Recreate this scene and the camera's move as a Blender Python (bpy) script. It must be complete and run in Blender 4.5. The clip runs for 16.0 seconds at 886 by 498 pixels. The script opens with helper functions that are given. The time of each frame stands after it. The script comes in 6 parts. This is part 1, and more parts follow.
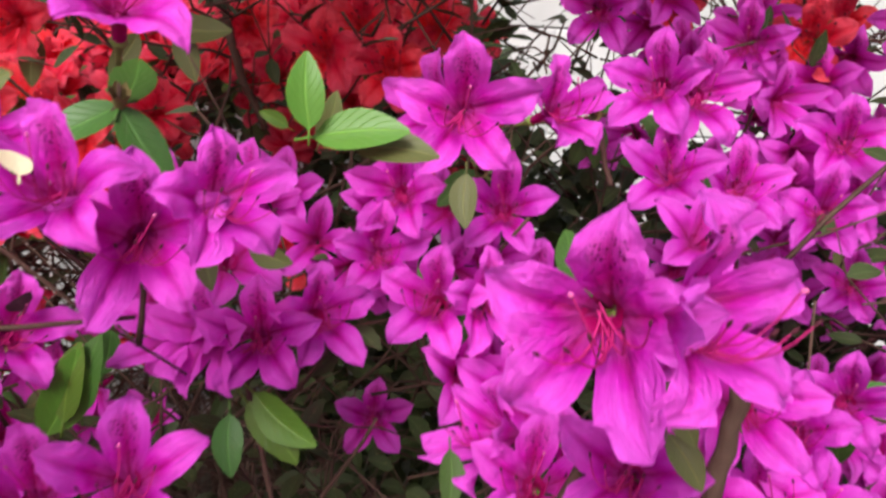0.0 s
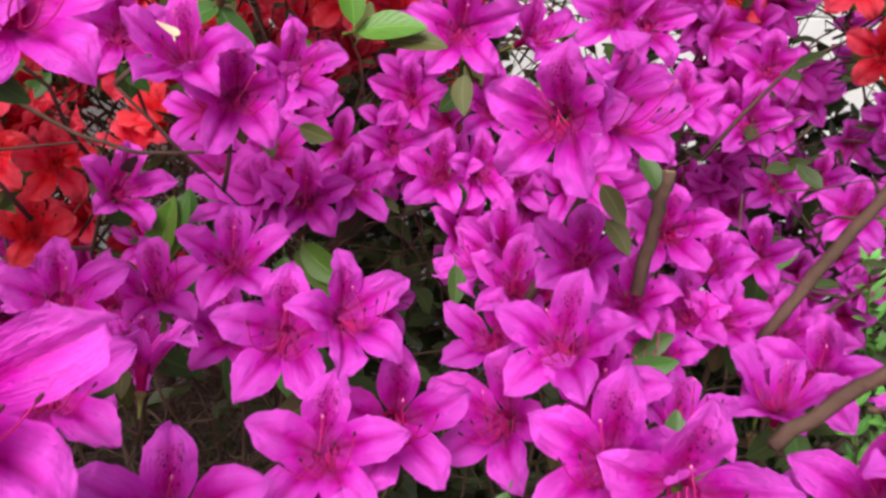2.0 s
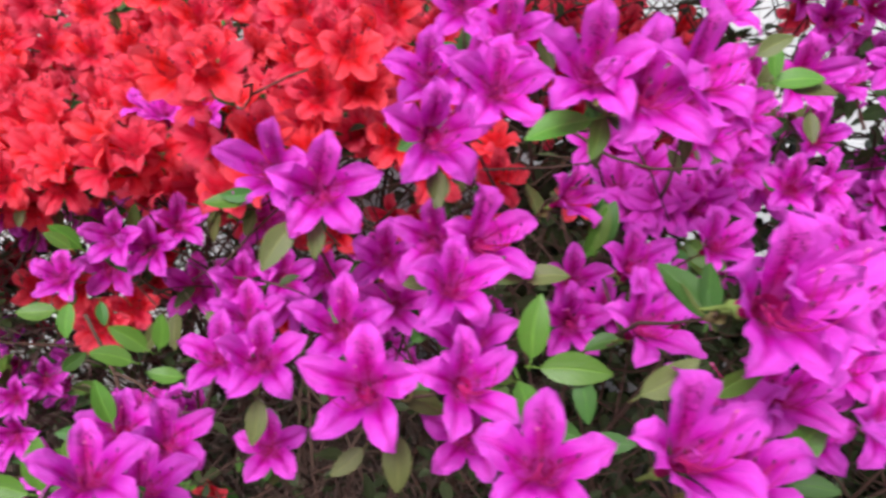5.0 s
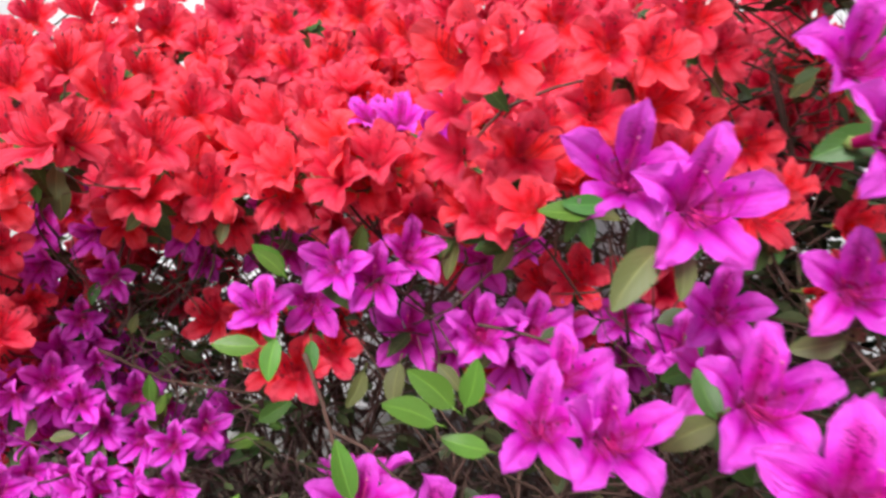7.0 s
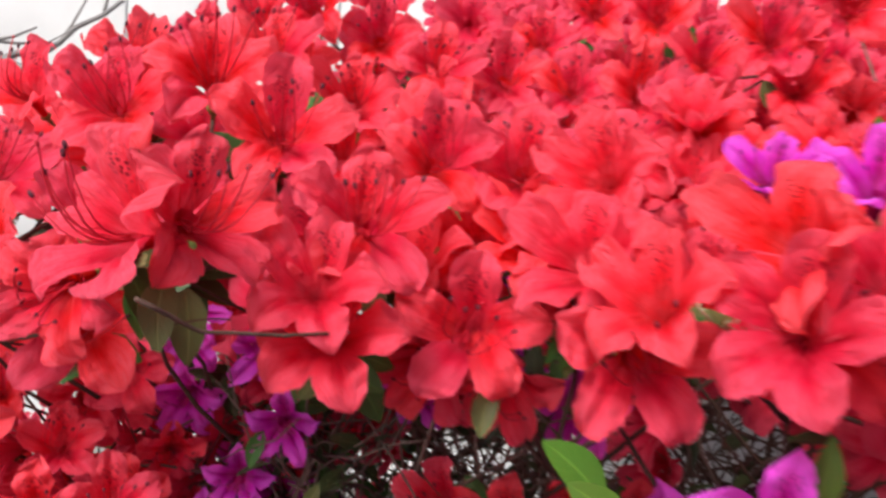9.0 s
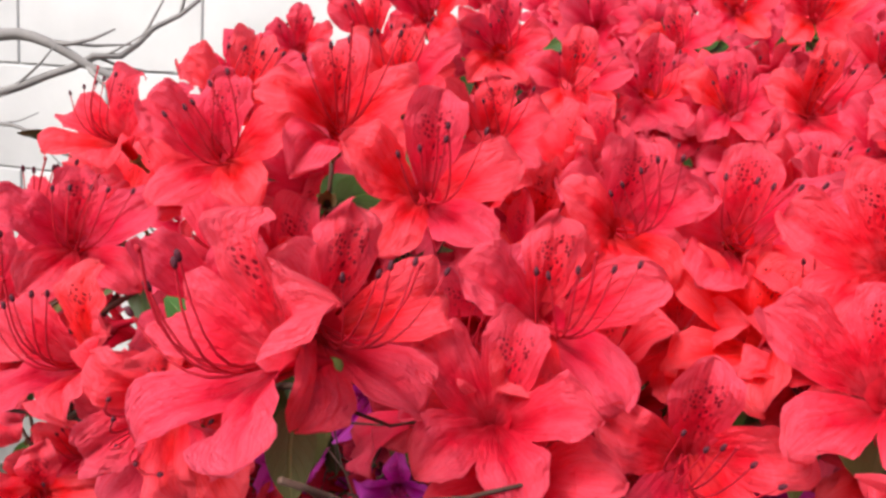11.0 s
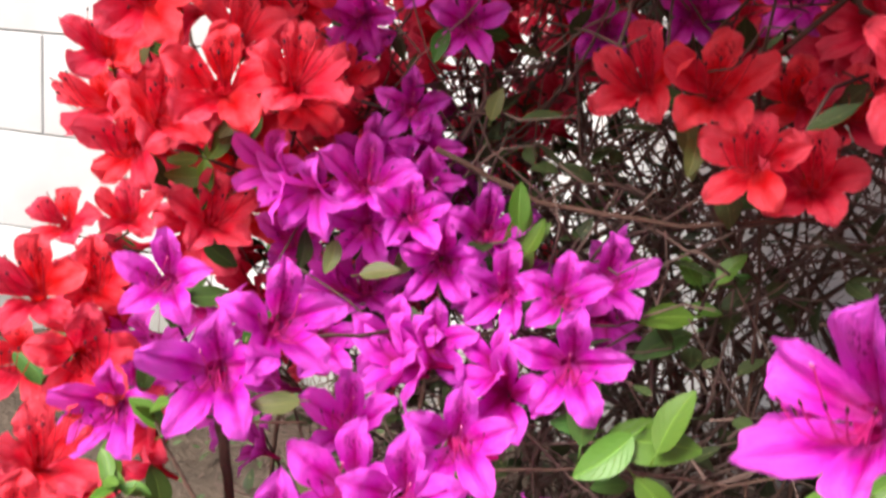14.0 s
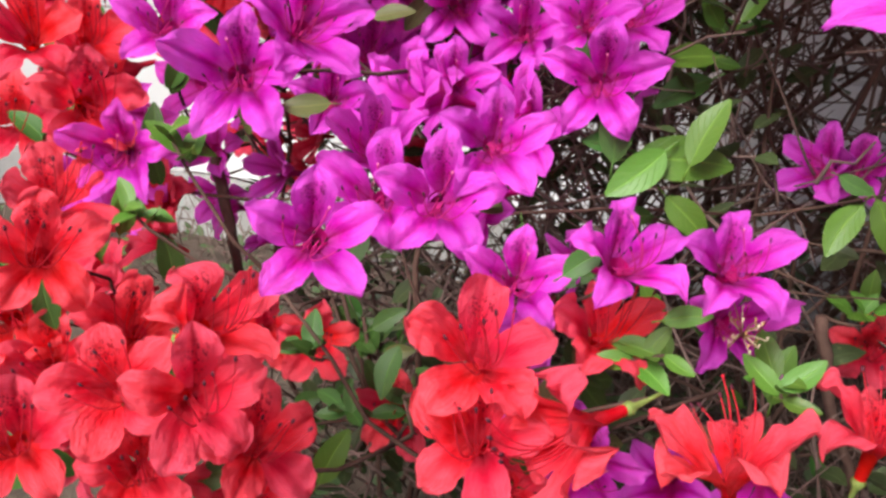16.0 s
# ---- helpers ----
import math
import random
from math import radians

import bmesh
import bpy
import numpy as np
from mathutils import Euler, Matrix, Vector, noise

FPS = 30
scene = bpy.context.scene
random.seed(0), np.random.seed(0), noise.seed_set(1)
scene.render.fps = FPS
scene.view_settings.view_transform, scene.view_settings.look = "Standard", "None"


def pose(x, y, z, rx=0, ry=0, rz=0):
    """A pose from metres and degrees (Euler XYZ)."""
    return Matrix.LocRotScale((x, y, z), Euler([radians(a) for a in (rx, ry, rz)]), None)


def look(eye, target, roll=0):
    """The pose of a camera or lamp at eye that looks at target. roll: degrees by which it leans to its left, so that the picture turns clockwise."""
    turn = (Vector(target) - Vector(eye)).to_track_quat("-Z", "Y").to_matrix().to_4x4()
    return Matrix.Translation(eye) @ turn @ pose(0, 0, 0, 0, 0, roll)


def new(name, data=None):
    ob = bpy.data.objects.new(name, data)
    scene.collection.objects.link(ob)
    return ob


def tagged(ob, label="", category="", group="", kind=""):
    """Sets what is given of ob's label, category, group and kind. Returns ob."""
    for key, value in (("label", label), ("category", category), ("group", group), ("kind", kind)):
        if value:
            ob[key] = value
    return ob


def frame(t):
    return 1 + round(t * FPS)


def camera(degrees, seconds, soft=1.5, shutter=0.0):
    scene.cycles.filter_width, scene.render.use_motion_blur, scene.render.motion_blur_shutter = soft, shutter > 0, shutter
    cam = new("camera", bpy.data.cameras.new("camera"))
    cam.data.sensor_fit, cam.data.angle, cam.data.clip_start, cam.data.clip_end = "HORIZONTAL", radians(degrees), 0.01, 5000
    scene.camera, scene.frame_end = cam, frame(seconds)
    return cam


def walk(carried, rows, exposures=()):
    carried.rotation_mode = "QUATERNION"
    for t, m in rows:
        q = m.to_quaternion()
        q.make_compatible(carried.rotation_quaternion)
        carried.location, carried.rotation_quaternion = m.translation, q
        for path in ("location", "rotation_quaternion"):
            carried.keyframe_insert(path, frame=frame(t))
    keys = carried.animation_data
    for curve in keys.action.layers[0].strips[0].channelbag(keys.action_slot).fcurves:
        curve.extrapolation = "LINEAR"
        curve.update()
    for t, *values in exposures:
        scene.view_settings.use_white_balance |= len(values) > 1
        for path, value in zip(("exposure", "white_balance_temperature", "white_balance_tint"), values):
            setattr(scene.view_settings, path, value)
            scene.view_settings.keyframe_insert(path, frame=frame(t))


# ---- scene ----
cam = camera(57.5, 16.0, soft=2.8, shutter=0.4)
PATH = [
    (0, (0.008, 0.007, 1.317), (0.006, 1.914, 0.714), 3.1),
    (0.5, (-0.001, -0.034, 1.307), (0.003, 1.863, 0.673), 3.2),
    (1, (-0.003, -0.058, 1.304), (0.004, 1.833, 0.654), 3.3),
    (1.5, (-0.011, -0.083, 1.29), (0.013, 1.808, 0.639), 3.1),
    (2, (-0.002, -0.129, 1.29), (0.041, 1.768, 0.658), 3.4),
    (2.5, (-0.012, -0.173, 1.304), (0.037, 1.73, 0.692), 4.1),
    (3, (-0.022, -0.217, 1.308), (0.037, 1.689, 0.704), 4.2),
    (3.5, (-0.053, -0.28, 1.305), (0.018, 1.629, 0.713), 3.5),
    (4, (-0.111, -0.291, 1.302), (-0.054, 1.617, 0.704), 3.2),
    (4.5, (-0.177, -0.292, 1.307), (-0.189, 1.618, 0.714), 2.7),
    (5, (-0.26, -0.307, 1.301), (-0.341, 1.611, 0.741), 2.4),
    (5.2, (-0.283, -0.307, 1.299), (-0.392, 1.614, 0.753), 2.4),
    (7.3, (-0.455, -0.127, 1.224), (-0.806, 1.807, 0.854), 5.9),
    (7.5, (-0.473, -0.087, 1.224), (-0.868, 1.841, 0.871), 5.9),
    (8, (-0.512, -0.003, 1.208), (-1.005, 1.909, 0.893), 5.2),
    (8.5, (-0.55, 0.063, 1.214), (-1.133, 1.953, 0.919), 5.0),
    (9, (-0.618, 0.151, 1.204), (-1.364, 1.981, 0.896), 5.0),
    (9.5, (-0.668, 0.2, 1.223), (-1.531, 1.977, 0.909), 4.7),
    (9.7, (-0.683, 0.211, 1.229), (-1.576, 1.973, 0.914), 4.2),
    (11.8, (-0.692, 0.198, 1.209), (-1.572, 1.957, 0.849), 4.2),
    (12, (-0.688, 0.189, 1.203), (-1.568, 1.949, 0.848), 4.2),
    (12.5, (-0.687, 0.175, 1.155), (-1.569, 1.936, 0.803), 4.2),
    (13, (-0.693, 0.143, 1.078), (-1.572, 1.911, 0.761), 5.2),
    (13.5, (-0.689, 0.127, 0.999), (-1.571, 1.888, 0.653), 5.5),
    (14, (-0.67, 0.11, 0.948), (-1.535, 1.869, 0.549), 5.4),
    (14.5, (-0.674, 0.101, 0.907), (-1.491, 1.874, 0.472), 5.2),
    (15, (-0.675, 0.095, 0.881), (-1.454, 1.87, 0.385), 5.0),
    (15.5, (-0.68, 0.087, 0.857), (-1.423, 1.849, 0.274), 5.2),
    (16, (-0.688, 0.089, 0.851), (-1.429, 1.834, 0.214), 4.8),
]
walk(cam, [(t, look(eye, target, roll)) for t, eye, target, roll in PATH],
     exposures=[(0.0, 0.18, 6500, 10), (2.5, 0.06, 6500, 10), (5.0, 0.14, 6050, 10), (7.5, 0.36, 6150, 10), (9.5, 0.20, 6350, 10), (12.2, 0.50, 6450, 10), (13.0, 0.84, 6500, 10), (13.5, 0.82, 6600, 10), (14.8, 0.54, 6500, 10), (16.0, 0.44, 6350, 10)])

# ---- light: bright overcast day ----
GROUND = 0.17
world = bpy.data.worlds.new("overcast_sky")
world.use_nodes = True
scene.world = world
sky = world.node_tree.nodes.new("ShaderNodeTexSky")
sky.sky_type, sky.sun_disc = "NISHITA", False
sky.sun_elevation, sky.sun_rotation = radians(45), radians(194)
sky.air_density, sky.dust_density, sky.ozone_density = 0.7, 4.0, 0.5
back = world.node_tree.nodes["Background"]
back.inputs["Strength"].default_value = 0.16
world.node_tree.links.new(sky.outputs[0], back.inputs["Color"])
sun_data = bpy.data.lights.new("sun", "SUN")
sun_data.energy, sun_data.angle, sun_data.color = 4.5, radians(26), (1.0, 0.99, 0.98)
sun = new("sun", sun_data)
sun.matrix_world = look((0, 0, 5), (0.32, 1.3, 5 - 1.35))


# ---- materials ----
class Nodes:
    """Short hand for a node material."""

    def __init__(self, name):
        self.mat = bpy.data.materials.new(name)
        self.mat.use_nodes = True
        self.tree = self.mat.node_tree
        self.bsdf = self.tree.nodes["Principled BSDF"]
        self.out = self.tree.nodes["Material Output"]

    def add(self, kind, inputs=None, **attrs):
        node = self.tree.nodes.new(kind)
        for key, value in attrs.items():
            setattr(node, key, value)
        for key, value in (inputs or {}).items():
            self.put(node.inputs[key], value)
        return node

    def put(self, socket, value):
        if isinstance(value, bpy.types.NodeSocket):
            self.tree.links.new(value, socket)
        else:
            socket.default_value = value

    def math(self, op, a, b=0.0, c=0.0, clamp=False):
        node = self.add("ShaderNodeMath", {0: a, 1: b, 2: c}, operation=op, use_clamp=clamp)
        return node.outputs[0]

    def mix(self, fac, a, b, blend="MIX"):
        node = self.add("ShaderNodeMix", data_type="RGBA", blend_type=blend)
        self.put(node.inputs[0], fac)
        self.put(node.inputs[6], a)
        self.put(node.inputs[7], b)
        return node.outputs[2]

    def ramp(self, fac, stops):
        node = self.add("ShaderNodeValToRGB", {0: fac})
        el = node.color_ramp.elements
        while len(el) < len(stops):
            el.new(0.5)
        for e, (p, c) in zip(el, stops):
            e.position, e.color = p, c if len(c) == 4 else (*c, 1)
        return node.outputs[0]

    def noise(self, scale, detail=3.0, vector=None, rough=0.55):
        node = self.add("ShaderNodeTexNoise", {"Scale": scale, "Detail": detail, "Roughness": rough})
        if vector is not None:
            self.put(node.inputs["Vector"], vector)
        return node.outputs[0]

    def bump(self, height, strength, distance):
        node = self.add("ShaderNodeBump", {"Height": height, "Strength": strength, "Distance": distance})
        self.put(self.bsdf.inputs["Normal"], node.outputs[0])
        return node.outputs[0]

    def thin(self, colour, share):
        """Lets light through a thin petal or leaf."""
        glow = self.add("ShaderNodeBsdfTranslucent", {"Color": colour})
        both = self.add("ShaderNodeMixShader", {0: share})
        self.tree.links.new(self.bsdf.outputs[0], both.inputs[1])
        self.tree.links.new(glow.outputs[0], both.inputs[2])
        self.tree.links.new(both.outputs[0], self.out.inputs[0])


def petal_material(name, pale, full, throat, spotted, spot, vein, midrib, flank_light_share):
    n = Nodes(name)
    uv = n.add("ShaderNodeUVMap").outputs[0]
    sep = n.add("ShaderNodeSeparateXYZ", {0: uv})
    u, v = sep.outputs[0], sep.outputs[1]
    rnd = n.add("ShaderNodeObjectInfo").outputs["Random"]
    place = n.add("ShaderNodeTexCoord").outputs["Object"]
    middle = n.math("ABSOLUTE", n.math("SUBTRACT", u, 0.5))
    # deep throat, paler blade
    depth = n.math("ADD", v, n.math("MULTIPLY", middle, 0.35))
    half = tuple(0.5 * (p + f) for p, f in zip(pale, full))
    body = n.ramp(depth, [(0.24, throat), (0.50, full), (0.74, half), (1.00, pale)])
    cloud = n.noise(3.2, 4.0, place)
    body = n.mix(n.ramp(cloud, [(0.42, (0, 0, 0)), (0.72, (0.45, 0.45, 0.45))]), body, (*pale, 1))
    # paler flanks: skylight on the petal's sides, put into the colour
    flank_light = n.math("MULTIPLY", n.ramp(middle, [(0.05, (0, 0, 0)), (0.22, (1, 1, 1)), (0.46, (0.3, 0.3, 0.3))]),
                   n.ramp(v, [(0.32, (0, 0, 0)), (0.62, (1, 1, 1)), (0.95, (0.6, 0.6, 0.6))]))
    body = n.mix(n.math("MULTIPLY", flank_light, flank_light_share), body, (*pale, 1))
    # deeper along the midrib, fading towards the tip
    rib = n.math("MULTIPLY", n.ramp(middle, [(0.0, (1, 1, 1)), (0.10, (0, 0, 0))]), n.ramp(v, [(0.25, (1, 1, 1)), (0.92, (0.15, 0.15, 0.15))]))
    body = n.mix(n.math("MULTIPLY", rib, midrib), body, (*throat, 1))
    rim = n.math("MULTIPLY", n.ramp(middle, [(0.42, (0, 0, 0)), (0.49, (1, 1, 1))]), n.ramp(v, [(0.45, (0, 0, 0)), (0.60, (1, 1, 1))]))
    body = n.mix(n.math("MULTIPLY", rim, 0.55), body, (*pale, 1))
    # fine veins that fan out from the midrib
    fan = n.add("ShaderNodeCombineXYZ", {0: n.math("SUBTRACT", n.math("MULTIPLY", middle, 30.0), n.math("MULTIPLY", v, 7.0)), 1: n.math("MULTIPLY", v, 2.0), 2: n.math("MULTIPLY", rnd, 9.0)}).outputs[0]
    lines = n.noise(1.6, 3.0, fan)
    body = n.mix(n.ramp(lines, [(0.50, (0, 0, 0)), (0.62, (vein, vein, vein))]), body, (*full, 1), "MULTIPLY")
    net = n.add("ShaderNodeTexVoronoi", {"Vector": n.add("ShaderNodeCombineXYZ", {0: n.math("MULTIPLY", u, 16.0), 1: n.math("MULTIPLY", v, 24.0)}).outputs[0], "Scale": 1.0}, feature="DISTANCE_TO_EDGE").outputs["Distance"]
    mesh_lines = n.ramp(net, [(0.0, (1, 1, 1)), (0.12, (0, 0, 0))])
    body = n.mix(n.math("MULTIPLY", mesh_lines, 0.16), body, (*full, 1))
    if spotted:
        grid = n.add("ShaderNodeCombineXYZ", {0: n.math("MULTIPLY", u, 16.0), 1: n.math("MULTIPLY", v, 22.0)}).outputs[0]
        cells = n.add("ShaderNodeTexVoronoi", {"Vector": grid, "Scale": 1.0, "Randomness": 0.75}).outputs["Distance"]
        dots = n.ramp(cells, [(0.30, (1, 1, 1)), (0.42, (0, 0, 0))])
        zone = n.math("MULTIPLY", n.ramp(middle, [(0.20, (1, 1, 1)), (0.30, (0, 0, 0))]),
                      n.ramp(v, [(0.20, (0, 0, 0)), (0.30, (1, 1, 1)), (0.66, (1, 1, 1)), (0.80, (0, 0, 0))]))
        body = n.mix(n.math("MULTIPLY", zone, 0.45 * midrib), body, (*throat, 1))
        body = n.mix(n.math("MULTIPLY", n.math("MULTIPLY", dots, zone), 0.95), body, (*spot, 1))
    shade = n.add("ShaderNodeHueSaturation", {"Hue": n.math("ADD", 0.495, n.math("MULTIPLY", rnd, 0.010)), "Saturation": 1.0,
                                              "Value": n.math("ADD", 0.82, n.math("MULTIPLY", rnd, 0.26)), "Color": body}).outputs[0]
    n.put(n.bsdf.inputs["Base Color"], shade)
    n.bsdf.inputs["Roughness"].default_value = 0.44
    n.bsdf.inputs["Specular IOR Level"].default_value = 0.22
    folds = n.add("ShaderNodeCombineXYZ", {0: n.math("MULTIPLY", u, 6.0), 1: n.math("MULTIPLY", v, 5.0), 2: n.math("MULTIPLY", rnd, 20.0)}).outputs[0]
    wave = n.math("ADD", n.math("MULTIPLY", lines, 0.35), n.math("MULTIPLY", n.noise(1.8, 4.0, folds), 1.8))
    wave = n.math("SUBTRACT", wave, n.math("MULTIPLY", mesh_lines, 0.10))
    n.bump(wave, 0.75, 0.0024)
    n.thin(shade, 0.46)
    return n.mat


def leaf_material(name, dark, light, gloss):
    n = Nodes(name)
    uv = n.add("ShaderNodeUVMap").outputs[0]
    sep = n.add("ShaderNodeSeparateXYZ", {0: uv})
    u, v = sep.outputs[0], sep.outputs[1]
    place = n.add("ShaderNodeTexCoord").outputs["Object"]
    rnd = n.add("ShaderNodeObjectInfo").outputs["Random"]
    middle = n.math("ABSOLUTE", n.math("SUBTRACT", u, 0.5))
    body = n.mix(n.noise(60.0, 4.0, place), (*dark, 1), (*light, 1))
    side = n.math("FRACT", n.math("SUBTRACT", n.math("MULTIPLY", v, 7.0), n.math("MULTIPLY", middle, 5.0)))
    net = n.ramp(side, [(0.0, (1, 1, 1)), (0.10, (0, 0, 0)), (0.92, (0, 0, 0)), (1.0, (1, 1, 1))])
    body = n.mix(n.math("MULTIPLY", net, 0.08), body, (*light, 1))
    rib = n.ramp(middle, [(0.015, (1, 1, 1)), (0.05, (0, 0, 0))])
    body = n.mix(n.math("MULTIPLY", rib, 0.6), body, tuple(min(1, 1.5 * c) for c in light) + (1,))
    spots = n.ramp(n.noise(330.0, 2.0, place), [(0.66, (0, 0, 0)), (0.74, (0.5, 0.5, 0.5))])
    body = n.mix(spots, body, (0.30, 0.30, 0.12, 1))
    shade = n.add("ShaderNodeHueSaturation", {"Hue": n.math("ADD", 0.485, n.math("MULTIPLY", rnd, 0.03)),
                                              "Value": n.math("ADD", 0.75, n.math("MULTIPLY", rnd, 0.5)), "Color": body}).outputs[0]
    n.put(n.bsdf.inputs["Base Color"], shade)
    n.bsdf.inputs["Roughness"].default_value = gloss
    n.bsdf.inputs["Specular IOR Level"].default_value = 0.28
    n.bump(n.math("ADD", n.math("MULTIPLY", net, -0.6), n.math("MULTIPLY", rib, -1.5)), 0.45, 0.0007)
    n.thin(shade, 0.12)
    return n.mat


def plain_material(name, a, b, scale, rough, bump=0.3, depth=0.001):
    n = Nodes(name)
    place = n.add("ShaderNodeTexCoord").outputs["Object"]
    grain = n.noise(scale, 6.0, place)
    wide = n.noise(scale * 0.13, 3.0, place)
    body = n.mix(grain, (*a, 1), (*b, 1))
    body = n.mix(n.ramp(wide, [(0.35, (0, 0, 0)), (0.75, (0.6, 0.6, 0.6))]), body, tuple(0.6 * c for c in a) + (1,))
    n.put(n.bsdf.inputs["Base Color"], body)
    n.bsdf.inputs["Roughness"].default_value = rough
    n.bsdf.inputs["Specular IOR Level"].default_value = 0.2
    n.bump(grain, bump, depth)
    return n.mat


MAG_PALE, MAG_FULL, MAG_THROAT, MAG_SPOT = (0.98, 0.150, 0.90), (0.76, 0.008, 0.60), (0.42, 0.002, 0.13), (0.14, 0.001, 0.05)
RED_PALE, RED_FULL, RED_THROAT, RED_SPOT = (0.98, 0.118, 0.180), (0.92, 0.011, 0.048), (0.62, 0.003, 0.016), (0.16, 0.001, 0.010)
MAT = {
    "m_petal": petal_material("magenta_petal", MAG_PALE, MAG_FULL, MAG_THROAT, False, MAG_SPOT, 0.30, 0.80, 0.80),
    "m_banner": petal_material("magenta_petal_with_spots", MAG_PALE, MAG_FULL, MAG_THROAT, True, MAG_SPOT, 0.30, 0.80, 0.80),
    "r_petal": petal_material("red_petal", RED_PALE, RED_FULL, RED_THROAT, False, RED_SPOT, 0.45, 0.35, 0.70),
    "r_banner": petal_material("red_petal_with_spots", RED_PALE, RED_FULL, RED_THROAT, True, RED_SPOT, 0.45, 0.35, 0.70),
    "m_thread": plain_material("magenta_filament", (0.42, 0.008, 0.13), (0.55, 0.03, 0.20), 300, 0.5),
    "style": plain_material("pale_pink_style", (0.70, 0.10, 0.32), (0.78, 0.20, 0.42), 300, 0.5),
    "r_thread": plain_material("red_filament", (0.42, 0.008, 0.022), (0.56, 0.015, 0.035), 300, 0.5),
    "anther": plain_material("dark_anther", (0.05, 0.008, 0.02), (0.12, 0.02, 0.03), 900, 0.6),
    "calyx": plain_material("green_calyx", (0.14, 0.20, 0.04), (0.22, 0.28, 0.07), 400, 0.6),
    "fresh": leaf_material("fresh_leaf", (0.046, 0.118, 0.011), (0.095, 0.185, 0.024), 0.42),
    "green": leaf_material("green_leaf", (0.026, 0.075, 0.013), (0.055, 0.125, 0.022), 0.46),
    "olive": leaf_material("olive_leaf", (0.062, 0.074, 0.019), (0.115, 0.125, 0.037), 0.50),
    "twig": plain_material("brown_twig", (0.055, 0.030, 0.022), (0.120, 0.072, 0.052), 260, 0.8, 0.6),
    "bark": plain_material("grey_brown_bark", (0.055, 0.029, 0.021), (0.130, 0.076, 0.056), 170, 0.85, 0.8, 0.002),
    "cut": plain_material("cut_wood", (0.36, 0.25, 0.14), (0.50, 0.37, 0.22), 200, 0.8),
    "dry": plain_material("withered_petal", (0.35, 0.17, 0.06), (0.55, 0.36, 0.16), 300, 0.8),
    "scale": plain_material("papery_bud_scale", (0.16, 0.12, 0.045), (0.30, 0.24, 0.10), 400, 0.7),
    "cream": plain_material("cream_petal", (0.72, 0.62, 0.38), (0.80, 0.72, 0.50), 300, 0.6),
    # leaves inside the bushes: the shade there is put into this dark colour
    "shade": leaf_material("leaf_with_inner_shade", (0.024, 0.042, 0.013), (0.054, 0.076, 0.025), 0.5),
    "brush": plain_material("brown_brushwood", (0.090, 0.058, 0.048), (0.190, 0.130, 0.106), 200, 0.85, 0.6),
    "grey_bark": plain_material("grey_bark", (0.20, 0.185, 0.175), (0.30, 0.28, 0.265), 90, 0.85, 0.6),
    "soil": plain_material("dark_soil", (0.050, 0.036, 0.026), (0.115, 0.085, 0.062), 60, 0.95, 1.0, 0.01),
    "white": plain_material("white_wall_paint", (0.52, 0.515, 0.505), (0.59, 0.585, 0.575), 25, 0.7, 0.15, 0.001),
    "mortar": plain_material("grey_mortar", (0.46, 0.46, 0.46), (0.56, 0.56, 0.55), 120, 0.9),
    "foot_grey": plain_material("mottled_grey", (0.22, 0.21, 0.20), (0.34, 0.33, 0.31), 30, 0.9, 0.5, 0.003),
    "box": leaf_material("small_shrub_leaf", (0.07, 0.20, 0.035), (0.13, 0.32, 0.06), 0.4),
}


# ---- mesh helpers ----
def mesh_of(name, verts, faces, mats, uvs=None, slots=None):
    me = bpy.data.meshes.new(name)
    me.from_pydata(verts, [], faces)
    for m in mats:
        me.materials.append(MAT[m])
    if uvs is not None:
        layer = me.uv_layers.new(name="UVMap")
        for loop in me.loops:
            layer.data[loop.index].uv = uvs[loop.vertex_index]
    for i, poly in enumerate(me.polygons):
        poly.use_smooth = True
        if slots:
            poly.material_index = slots[i]
    return me


def tube(points, radii, sides=5, caps=True):
    """Vertices and faces of a tapered round rod along points."""
    verts, faces = [], []
    pts = [Vector(p) for p in points]
    last = None
    for i, p in enumerate(pts):
        way = (pts[min(i + 1, len(pts) - 1)] - pts[max(i - 1, 0)])
        way = way.normalized() if way.length > 1e-9 else Vector((0, 0, 1))
        side = way.cross(last if last is not None else Vector((0.31, 0.12, 0.94)))
        if side.length < 1e-4:
            side = way.cross(Vector((1, 0, 0.2)))
        side.normalize()
        up = side.cross(way)
        last = up
        # keep the ring from twisting
        for k in range(sides):
            a = 2 * math.pi * k / sides
            verts.append(p + (side * math.cos(a) + up * math.sin(a)) * radii[i])
        if i:
            b = (i - 1) * sides
            for k in range(sides):
                k2 = (k + 1) % sides
                faces.append((b + k, b + k2, b + sides + k2, b + sides + k))
    if caps:
        faces.append(tuple(range(sides))[::-1])
        faces.append(tuple(range(len(verts) - sides, len(verts))))
    return verts, faces


def joined(pieces):
    verts, faces = [], []
    for v, f in pieces:
        o = len(verts)
        verts += v
        faces += [tuple(i + o for i in face) for face in f]
    return verts, faces


def child(name, data, parent, m=None, label=""):
    ob = new(name, data)
    ob.parent = parent
    if m is not None:
        ob.matrix_basis = m
    if label:
        ob["label"] = label
    return ob


ROWS, COLS = 17, 11   # of a petal
STEPS = [1 - (1 - i / (ROWS - 1)) ** 1.3 for i in range(ROWS)]


